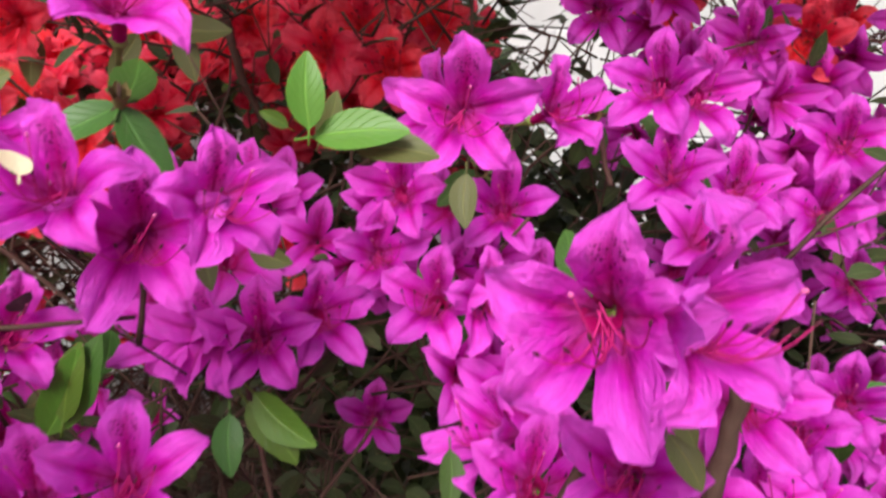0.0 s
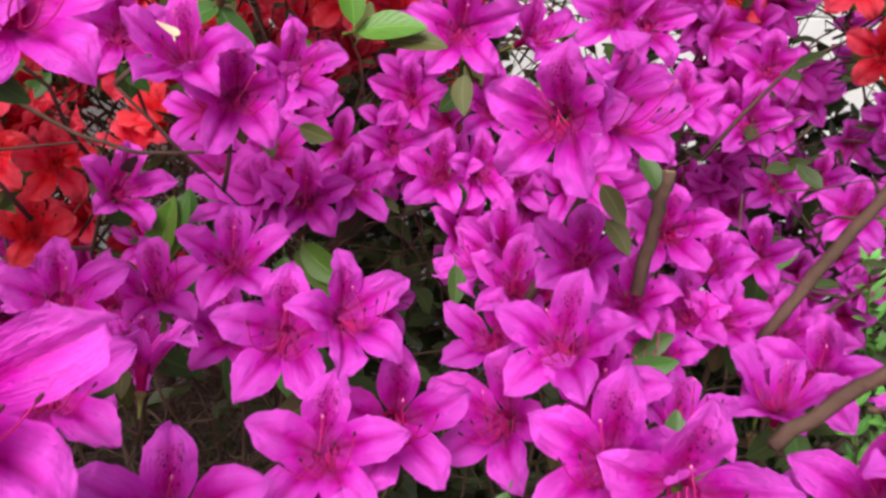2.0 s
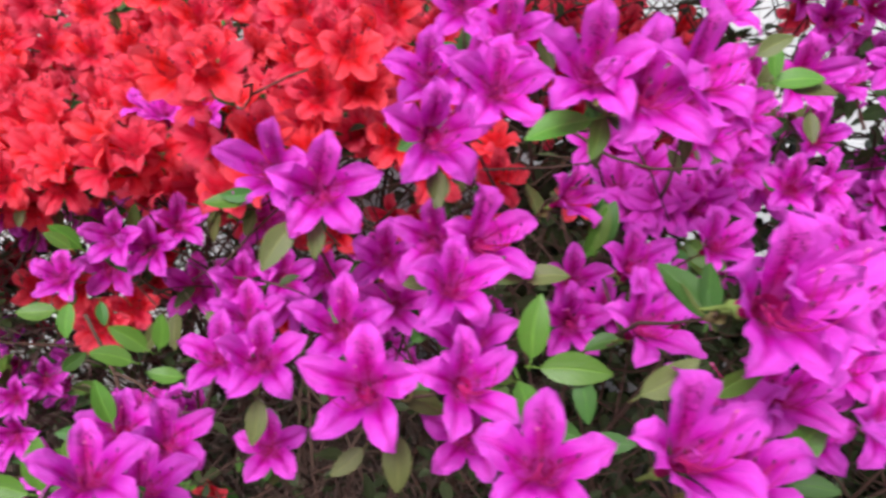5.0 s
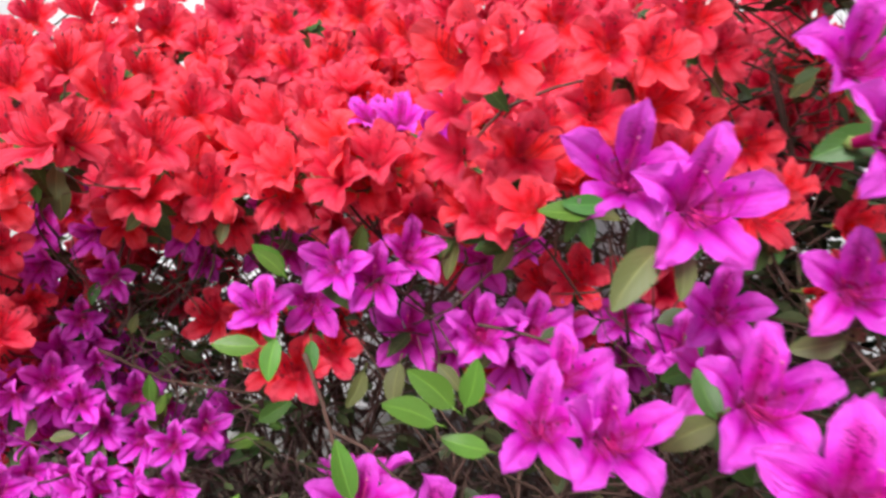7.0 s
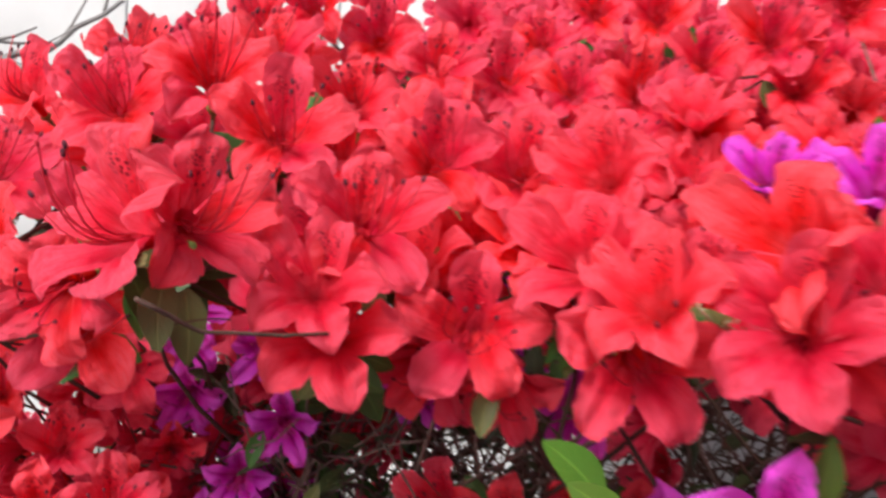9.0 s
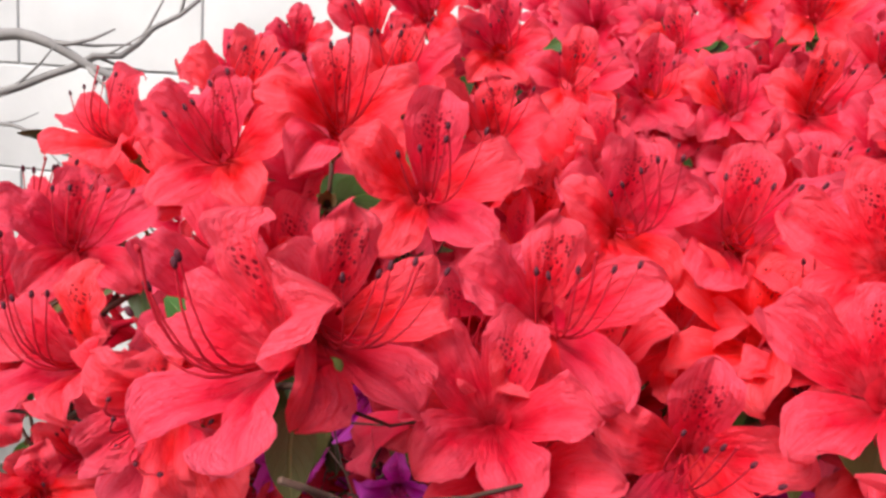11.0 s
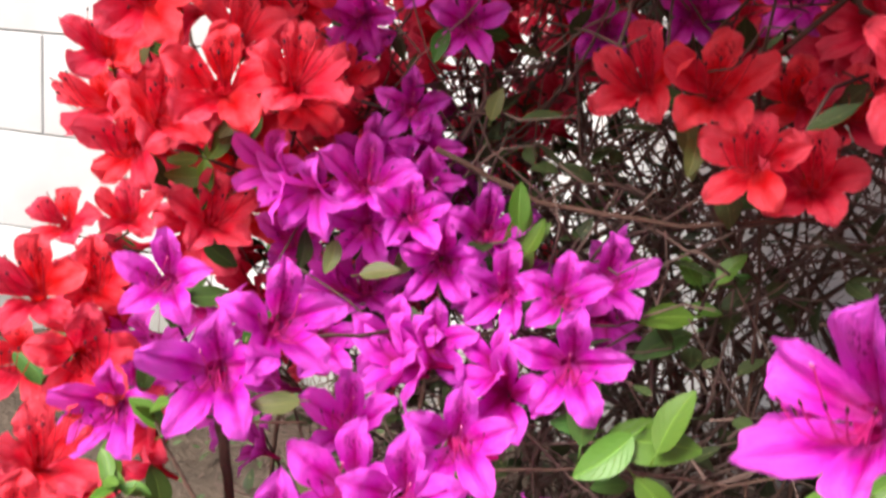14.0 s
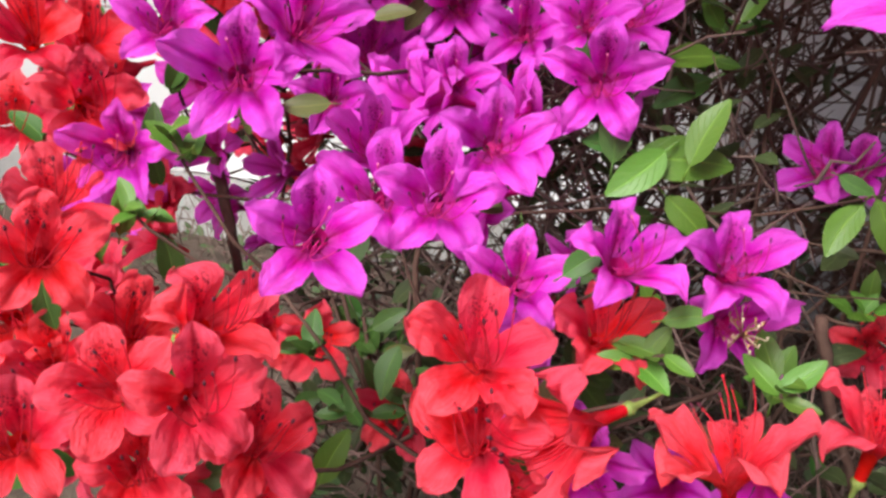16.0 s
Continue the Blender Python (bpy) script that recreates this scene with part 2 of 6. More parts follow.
def petal_mesh(kind, spotted, seed):
    """One lobe of an azalea bloom of radius 1, pointing along +y, opening towards +z; its foot is a fifth of the funnel."""
    rng = random.Random(seed)
    red = kind == "r"
    rise, reflex = rng.uniform(-0.04, 0.18), rng.uniform(-0.08, 0.42)
    phase, beat = rng.uniform(0, 6.28), rng.uniform(9.0, 15.0)
    wob = rng.uniform(0.060, 0.110) if red else rng.uniform(0.040, 0.080)
    skew, twist = rng.uniform(-0.09, 0.09), rng.uniform(-0.35, 0.35)
    rollback, keel, trough = rng.uniform(-1.3, 0.1), rng.uniform(0.015, 0.045), rng.uniform(0.10, 0.55)
    plump = rng.uniform(0.80, 1.25)
    fused = 0.40
    foot = math.sin(radians(36)) * fused
    verts, uvs, faces = [], [], []
    for v in STEPS:
        r = 0.05 + 0.95 * v
        s = max(0.0, (r - fused) / (1 - fused))
        free = min(1.0, s / 0.40)
        free = free * free * (3 - 2 * free)
        if s <= 0:
            half = radians(37.5)
        else:
            swell = (0.105 if red else 0.066) * plump * math.sin(min(1, s / 0.50) * math.pi / 2)
            w = (foot + swell) * max(0.0, 1 - s ** (3.2 if red else 2.35)) ** (0.66 if red else 0.90)
            w = max(0.006, w * (1 + 0.07 * noise.noise((v * 8.0, seed, 1.7))))
            half = max(math.asin(min(0.62, w / r)), 0.004)
        z = -0.72 * (1 - v) ** 2.0 + rise * free * s - reflex * s ** 2.2
        for j in range(COLS):
            c = 2 * j / (COLS - 1) - 1
            a = c * half
            x = r * math.sin(a)
            y = r * math.cos(a) + 0.6 * free * r * (1 - math.cos(a))
            wide = abs(x)
            up = (trough * wide * (1 + s) + rollback * wide * wide) * free
            up += twist * x * s
            up += keel * (math.exp(-((abs(c) - 0.34) / 0.17) ** 2) - 1.3 * math.exp(-(c / 0.15) ** 2)) * math.sin(math.pi * min(1, 0.15 + v * 0.85))
            up += wob * abs(c) ** 1.6 * free * (math.sin(phase + beat * v + 1.4 * c) + 0.6 * math.sin(2.3 * phase + 1.9 * beat * v - 2.6 * c))
            up += (0.055 if red else 0.038) * free * noise.noise((c * 2.4, v * 5.5, seed * 0.37))
            fray = 0.034 * noise.noise((v * 13.0, 3.0 * c, seed * 0.7)) * abs(c) ** 3 * free
            notch = (0.040 * math.exp(-(c / 0.35) ** 2) * max(0.0, s - 0.85) / 0.15) if red else 0.0
            verts.append((x + skew * s * s + fray, y - notch + 0.014 * math.sin(2 * phase + 8 * c) * s, z + up))
            uvs.append(((c + 1) / 2, v))
    for i in range(ROWS - 1):
        for j in range(COLS - 1):
            a = i * COLS + j
            faces.append((a, a + 1, a + COLS + 1, a + COLS))
    return mesh_of("petal", verts, faces, [kind + ("_banner" if spotted else "_petal")], uvs)


def petal_turn(k, r):
    """Where the k-th petal of five sits: the spotted one on top, two beside it, two below."""
    return pose(0, 0, 0, 0, 0, 72 * k + r.uniform(-3, 3)) @ pose(0, 0, 0.012 * (k % 2), (-3, 0, -2, -2, 0)[k] + r.uniform(-7, 7), r.uniform(-7, 7), 0)


def tube_mesh(kind):
    """The narrow tube of the bloom with its green calyx and stalk."""
    v1, f1 = tube([(0, 0, -0.50), (0, 0, -0.62), (0, 0, -0.80), (0, 0, -1.0)], [0.17, 0.105, 0.085, 0.075], 8, False)
    v2, f2 = tube([(0, 0, -0.98), (0, 0, -1.04), (0, 0, -1.12), (0, 0.02, -1.3), (0, 0.04, -1.45)], [0.085, 0.105, 0.05, 0.030, 0.030], 6)
    verts, faces = joined([(v1, f1), (v2, f2)])
    uvs = [(0.5, 0.1)] * len(verts)
    return mesh_of("flower", verts, faces, [kind + "_petal", "calyx"], uvs, [0] * len(f1) + [1] * len(f2))


def stamen_mesh(kind, lean, length, seed):
    """A thread that leaves the funnel low and bends up towards its tip."""
    pts = []
    for i in range(9):
        s = i / 8
        pts.append((lean * s ** 1.3 * 0.55, -0.30 * math.sin(2.3 * s) + 0.46 * s ** 3 * length, -0.58 + (0.52 + length * 0.55) * s))
    v1, f1 = tube(pts, [0.012] * 5 + [0.011, 0.010, 0.009, 0.008], 4, False)
    t = Vector(pts[-1])
    d = (t - Vector(pts[-2])).normalized()
    fat = 0.024 if kind == "r" else 0.016
    v2, f2 = tube([t - d * 0.01, t + d * 0.01, t + d * 0.045, t + d * 0.07], [0.5 * fat, fat, fat, 0.5 * fat], 5)
    verts, faces = joined([(v1, f1), (v2, f2)])
    return mesh_of("stamen", verts, faces, [kind + "_thread", "anther"], None, [0] * len(f1) + [1] * len(f2))


def pistil_mesh(kind):
    pts = [(0.02 * math.sin(i), -0.26 * math.sin(2.3 * i / 8) + 0.50 * (i / 8) ** 3, -0.55 + (1.25 if kind == "r" else 0.85) * (i / 8) ** 0.95) for i in range(9)]
    v1, f1 = tube(pts, [0.010] * 8 + [0.011], 4, False)
    t = Vector(pts[-1])
    v2, f2 = tube([t, t + Vector((0, 0.02, 0.02)), t + Vector((0, 0.035, 0.045))], [0.011, 0.022, 0.013], 5)
    verts, faces = joined([(v1, f1), (v2, f2)])
    return mesh_of("pistil", verts, faces, [kind + "_thread", "style" if kind == "m" else "r_thread"], None, [0] * len(f1) + [1] * len(f2))


def leaf_mesh(kind, seed):
    """A leaf of length 1 along +y, its upper side towards +z."""
    rng = random.Random(seed)
    wide = rng.uniform(0.20, 0.25)
    curl, fold, sway = rng.uniform(-0.14, 0.02), rng.uniform(0.10, 0.30), rng.uniform(-0.06, 0.06)
    rows, cols = 9, 5
    verts, uvs, faces = [], [], []
    for i in range(rows):
        v = i / (rows - 1)
        w = wide * math.sin(math.pi * min(1, v ** 0.85 * 0.98 + 0.01)) ** 0.75 + 0.006
        for j in range(cols):
            c = j / 2 - 1
            verts.append((c * w + sway * math.sin(math.pi * v), v, curl * v * v + fold * abs(c) * w - 0.02 * math.sin(9 * v) * abs(c) * wide * 2))
            uvs.append(((c + 1) / 2, v))
    for i in range(rows - 1):
        for j in range(cols - 1):
            a = i * cols + j
            faces.append((a, a + 1, a + cols + 1, a + cols))
    v2, f2 = tube([(0, -0.22, -0.03), (0, -0.10, -0.008), (0, 0.02, 0.0)], [0.020, 0.016, 0.012], 4)
    o = len(verts)
    verts += v2
    uvs += [(0.5, 0.5)] * len(v2)
    faces += [tuple(i + o for i in f) for f in f2]
    return mesh_of("leaf", verts, faces, [kind], uvs)


def scales_mesh():
    """The papery cup of bud scales left round the foot of a truss, opening along +z."""
    r = random.Random(8)
    sides, verts, faces = 14, [], []
    for wide, tall in ((0.10, -0.30), (0.26, 0.05), (0.32, 0.40), (0.48, 0.75)):
        for k in range(sides):
            a = 2 * math.pi * k / sides
            point = (0.16 if k % 2 else -0.14) * max(0.0, tall) + r.uniform(-0.05, 0.05)
            verts.append(Vector((math.cos(a) * wide, math.sin(a) * wide, tall + point)))
    for i in range(3):
        for k in range(sides):
            n = (k + 1) % sides
            faces.append((i * sides + k, i * sides + n, (i + 1) * sides + n, (i + 1) * sides + k))
    return mesh_of("bud_cup", verts, faces, ["scale"])


MAGENTA, RED = "m", "r"
FRESH, GREEN, OLIVE = "fresh", "green", "olive"
PETALS = {k: [petal_mesh(k, False, 11 * i + ord(k)) for i in range(16)] for k in "mr"}
BANNERS = {k: [petal_mesh(k, True, 17 * i + ord(k)) for i in range(7)] for k in "mr"}
TUBES = {k: tube_mesh(k) for k in "mr"}
STAMENS = {k: [stamen_mesh(k, l, (0.80 if k == "r" else 0.30) + (0.10 if k == "r" else 0.06) * i, i) for i, l in enumerate((-0.75, -0.38, 0.0, 0.38, 0.75))] for k in "mr"}
PISTILS = {k: pistil_mesh(k) for k in "mr"}
LEAVES = {k: [leaf_mesh(k, 5 * i + len(k)) for i in range(4)] for k in (FRESH, GREEN, OLIVE)}
SCALES = scales_mesh()
rng = random.Random(4)

# ---- setting ----
WALL_AT, WALL_TURN = Vector((-2.63, 1.595, 0.713)), math.degrees(math.atan2(0.182, 0.983))


def block_wall():
    """A white wall of large painted blocks with recessed grey joints."""
    length, high, course, block, gap = 7.6, 2.9, 0.267, 0.534, 0.005
    base = pose(*WALL_AT, 0, 0, WALL_TURN)
    core = bmesh.new()
    bmesh.ops.create_cube(core, size=1, matrix=base @ pose(2.3, 0.091, -0.713 + GROUND + high / 2 - 0.05) @ Matrix.Diagonal((length, 0.2, high, 1)))
    me = bpy.data.meshes.new("wall")
    core.to_mesh(me)
    core.free()
    me.materials.append(MAT["mortar"])
    wall = tagged(new("wall_north", me), "white painted wall of large blocks with grey joints", "wall", kind="structure")
    # low grey band along the foot, a little proud of the blocks
    foot = bmesh.new()
    bmesh.ops.create_cube(foot, size=1, matrix=base @ pose(2.3, 0.04, -0.713 + GROUND + 0.05) @ Matrix.Diagonal((length, 0.17, 0.22, 1)))
    bmesh.ops.bevel(foot, geom=foot.edges[:], offset=0.008, segments=2, affect="EDGES")
    me = bpy.data.meshes.new("foot_band")
    foot.to_mesh(me)
    foot.free()
    me.materials.append(MAT["foot_grey"])
    child("foot_band", me, wall, label="low grey band along the foot of the wall")
    bm = bmesh.new()
    bmesh.ops.create_cube(bm, size=1, matrix=Matrix.Diagonal((block - gap, 0.03, course - gap, 1)))
    bmesh.ops.bevel(bm, geom=bm.edges[:], offset=0.003, segments=1, affect="EDGES")
    piece = bpy.data.meshes.new("block")
    bm.to_mesh(piece)
    bm.free()
    piece.materials.append(MAT["white"])
    for row in range(-2, 8):
        for col in range(-3, 12):
            x = (col + 0.5 + 0.5 * (row % 2)) * block
            if not -1.2 < x < 5.8:
                continue
            child("block", piece, wall, base @ pose(x, 0, (row + 0.5) * course))
    return wall


def ground_sheet():
    n, size = 90, 3.2
    verts, faces = [], []
    for i in range(n + 1):
        for j in range(n + 1):
            x, y = -0.5 + (i / n - 0.5) * 2 * size, 0.6 + (j / n - 0.5) * 2 * size
            fade = max(0.0, min(1.0, (size - max(abs(x + 0.5), abs(y - 0.6))) / 0.4))
            z = GROUND + fade * (0.030 * noise.noise((x * 3, y * 3, 0)) + 0.018 * noise.noise((x * 14, y * 14, 3)) + 0.010 * noise.noise((x * 45, y * 45, 7)))
            verts.append((x, y, z))
    for i in range(n):
        for j in range(n):
            a = i * (n + 1) + j
            faces.append((a, a + n + 1, a + n + 2, a + 1))
    # the sheet runs on to the horizon
    o = len(verts)
    far = 400
    ring = [(-0.5 - size, 0.6 - size), (-0.5 + size, 0.6 - size), (-0.5 + size, 0.6 + size), (-0.5 - size, 0.6 + size)]
    verts += [(x, y, GROUND) for x, y in ring] + [(math.copysign(far, x + 0.5), math.copysign(far, y - 0.6), GROUND) for x, y in ring]
    for k in range(4):
        k2 = (k + 1) % 4
        faces.append((o + k, o + 4 + k, o + 4 + k2, o + k2))
    return tagged(new("ground", mesh_of("ground", verts, faces, ["soil"])), "dark brown garden soil under the bushes", "ground", kind="structure")


block_wall()
ground_sheet()


# ---- azalea shrubs: stems first, then the trusses that sit on them ----
def stem_path(a, b, bend, steps=7):
    a, b = Vector(a), Vector(b)
    side = Vector((rng.uniform(-1, 1), rng.uniform(-1, 1), rng.uniform(-0.3, 0.6))) * bend
    pts = []
    for i in range(steps):
        s = i / (steps - 1)
        jig = Vector((rng.uniform(-1, 1), rng.uniform(-1, 1), rng.uniform(-1, 1))) * bend * 0.16 * (0 < i < steps - 1)
        pts.append(a.lerp(b, s) + side * math.sin(math.pi * s) + jig)
    return pts


FORKS = []   # points on the stems to which twigs run


def shrub(name, label, root, tips):
    """A shrub's bare wood: stems that fork from one root."""
    thing = tagged(new(name), label, "shrub", group="azalea shrubs")
    thing.location = (root[0], root[1], GROUND)
    inv = Matrix.Translation(-thing.location)
    for tip in tips:
        foot = Vector((root[0] + rng.uniform(-0.05, 0.05), root[1] + rng.uniform(-0.05, 0.05), GROUND - 0.03))
        pts = stem_path(foot, tip, 0.13, 9)
        thick = rng.uniform(0.0022, 0.0042)
        v, f = tube(pts, [thick * (1 - 0.62 * i / 8) for i in range(9)], 7)
        child("stem", mesh_of("stem", [inv @ p for p in v], f, ["bark"]), thing)
        FORKS.extend((p, thing) for p in pts[3:])
        for _ in range(3):
            start = pts[rng.randint(3, 7)]
            end = start + Vector((rng.uniform(-0.16, 0.16), rng.uniform(-0.16, 0.12), rng.uniform(0.04, 0.20)))
            q = stem_path(start, end, 0.03, 6)
            v, f = tube(q, [0.0020 * (1 - 0.5 * i / 5) for i in range(6)], 5)
            child("branch", mesh_of("branch", [inv @ p for p in v], f, ["twig"]), thing)
            FORKS.extend((p, thing) for p in q[1:])
    return thing


SHRUBS = [
    shrub("azalea_shrub", "brown branching stems of an azalea shrub", (0.18, 0.62), [(-0.10, 0.42, 1.10), (0.05, 0.50, 1.20), (0.15, 0.34, 1.02), (0.25, 0.50, 1.14), (0.30, 0.68, 1.30), (0.02, 0.70, 1.32), (0.10, 0.30, 0.98)]),
    shrub("azalea_shrub", "brown branching stems of an azalea shrub", (-0.28, 0.58), [(-0.22, 0.42, 1.04), (-0.12, 0.36, 1.02), (-0.33, 0.42, 0.98), (-0.38, 0.60, 1.06), (-0.28, 0.62, 1.20), (-0.45, 0.60, 1.18), (-0.18, 0.46, 1.12)]),
    shrub("azalea_shrub", "brown branching stems of an azalea shrub", (-0.70, 0.86), [(-0.60, 0.55, 1.08), (-0.72, 0.62, 1.10), (-0.66, 0.80, 1.14), (-0.80, 0.90, 1.20), (-0.55, 0.70, 1.00), (-0.90, 0.70, 1.05), (-0.75, 0.75, 0.92)]),
    shrub("azalea_shrub", "brown branching stems of an azalea shrub", (-1.02, 0.74), [(-1.00, 0.70, 0.86), (-1.10, 0.68, 0.92), (-0.90, 0.74, 0.98), (-1.05, 0.80, 1.06), (-0.88, 0.68, 0.76), (-1.12, 0.66, 0.70), (-0.95, 0.70, 1.10)]),
    shrub("azalea_shrub", "low stems of an azalea shrub near the ground", (-0.80, 0.66), [(-0.82, 0.56, 0.66), (-0.70, 0.58, 0.62), (-0.94, 0.55, 0.62), (-0.62, 0.60, 0.62)]),
]


def limb(thing, thick, points, cut=False):
    """A branch of a shrub along given points; cut: sawn off at its end."""
    inv = Matrix.Translation(-thing.location)
    pts = [Vector(p) for p in points]
    path = []
    for i in range(len(pts) - 1):
        for s in range(4):
            wob = Vector((rng.uniform(-1, 1), rng.uniform(-1, 1), rng.uniform(-1, 1))) * thick * (0.35 if s else 0.0)
            path.append(pts[i].lerp(pts[i + 1], s / 4) + wob)
    path.append(pts[-1])
    k = len(path)
    v, f = tube([inv @ p for p in path], [thick * (rng.uniform(0.90, 1.10) if cut else 1.15 - 0.4 * i / k) for i in range(k)], 9)
    ob = child("branch", mesh_of("branch", v, f, ["bark", "cut"], None, [0] * (len(f) - 1) + [1 if cut else 0]), thing)
    FORKS.extend((p, thing) for p in path[::3])
    return ob


def aim(p, az, el, roll):
    """The pose of a bloom at p that faces az degrees from -y towards +x and el degrees up, its spotted petal on top."""
    a, e = radians(az), radians(el)
    z = Vector((math.sin(a) * math.cos(e), -math.cos(a) * math.cos(e), math.sin(e)))
    up = Vector((0, 0, 1)) if abs(z.z) < 0.97 else Vector((0, 1, 0))
    x = up.cross(z).normalized()
    y = z.cross(x)
    m = Matrix((x, y, z)).transposed().to_4x4()
    m.translation = p
    return m @ pose(0, 0, 0, 0, 0, -roll)


def whole_bloom(kind, seed):
    """A bloom in one mesh, for those deep in the bush."""
    r = random.Random(seed)
    verts, faces, uvs, slots = [], [], [], []
    for k in range(5):
        me = r.choice(BANNERS[kind] if k == 0 else PETALS[kind])
        m = petal_turn(k, r)
        o = len(verts)
        verts += [m @ v.co for v in me.vertices]
        uvs += [((i % COLS) / (COLS - 1), STEPS[i // COLS]) for i in range(len(me.vertices))]
        faces += [tuple(o + i for i in p.vertices) for p in me.polygons]
        slots += [1 if k == 0 else 0] * len(me.polygons)
    o = len(verts)
    verts += [v.co.copy() for v in TUBES[kind].vertices]
    uvs += [(0.5, 0.1)] * len(TUBES[kind].vertices)
    faces += [tuple(o + i for i in p.vertices) for p in TUBES[kind].polygons]
    slots += [2 * p.material_index for p in TUBES[kind].polygons]
    return mesh_of("flower", verts, faces, [kind + "_petal", kind + "_banner", "calyx"], uvs, slots)


def far_bloom(kind, seed):
    """A bloom of fewer faces, for those past counting: vertices, faces, face colours and uv."""
    r = random.Random(seed)
    verts, faces, uvs, slots = [], [], [], []
    for k in range(5):
        me = r.choice(BANNERS[kind] if k == 0 else PETALS[kind])
        m = petal_turn(k, r)
        o = len(verts)
        for i in (0, 3, 6, 9, 12, 14, 16):
            for j in (0, 3, 5, 7, 10):
                verts.append(m @ me.vertices[i * COLS + j].co)
                uvs.append((j / (COLS - 1), STEPS[i]))
        faces += [(o + i * 5 + j, o + i * 5 + j + 1, o + i * 5 + j + 6, o + i * 5 + j + 5) for i in range(6) for j in range(4)]
        slots += [1 if k == 0 else 0] * 24
    o = len(verts)
    v, f = tube([(0, 0, -0.50), (0, 0, -0.70), (0, 0, -1.1)], [0.17, 0.09, 0.05], 5, False)
    verts += v
    uvs += [(0.5, 0.1)] * len(v)
    faces += [tuple(o + i for i in p) for p in f]
    slots += [0] * len(f)
    return verts, faces, slots, uvs


FAR = {k: [far_bloom(k, 37 * i + ord(k)) for i in range(9)] for k in "mr"}
WHOLE = {k: [whole_bloom(k, 31 * i + ord(k)) for i in range(6)] for k in "mr"}


def add_flower(parent, kind, m, size, rich=True):
    if not rich:
        return child("flower", WHOLE[kind][rng.randint(0, 5)], parent, m @ Matrix.Diagonal((size / 2,) * 3 + (1,)))
    size *= 1.10 if kind == MAGENTA else 1.07
    deep = size * rng.uniform(0.85, 1.30)
    flower = child("flower", TUBES[kind], parent, m @ pose(0, 0, 0.13 * size) @ Matrix.Diagonal((size / 2, size / 2, deep / 2, 1)))
    for k in range(5):
        me = BANNERS[kind][rng.randint(0, 6)] if k == 0 else PETALS[kind][rng.randint(0, 15)]
        s = rng.uniform(0.92, 1.06)
        child("petal", me, flower, petal_turn(k, rng) @ Matrix.Diagonal((rng.uniform(0.97, 1.06), s, 1, 1)))
    sweep = rng.uniform(-30, 30)
    for i in range(5):
        child("stamen", STAMENS[kind][i], flower, pose(0, 0, 0, rng.uniform(-8, 8), rng.uniform(-6, 6), sweep + rng.uniform(-12, 12)))
    child("pistil", PISTILS[kind], flower, pose(0, 0, 0, rng.uniform(-8, 8), rng.uniform(-8, 8), sweep + rng.uniform(-20, 20)))
    return flower


def add_leaf(parent, tone, start, tip, facing):
    start, tip = Vector(start), Vector(tip)
    y = tip - start
    length = y.length
    y = y / length
    z = facing - y * facing.dot(y)
    z = z.normalized() if z.length > 1e-3 else y.orthogonal().normalized()
    x = y.cross(z)
    m = Matrix((x, y, z)).transposed().to_4x4()
    m.translation = start
    return child("leaf", LEAVES[tone][rng.randint(0, 3)], parent, m @ Matrix.Diagonal((length,) * 3 + (1,)))


COUNT = {1: "single", 2: "pair of", 3: "cluster of three", 4: "cluster of four"}
PLACED, KINDS = [], []


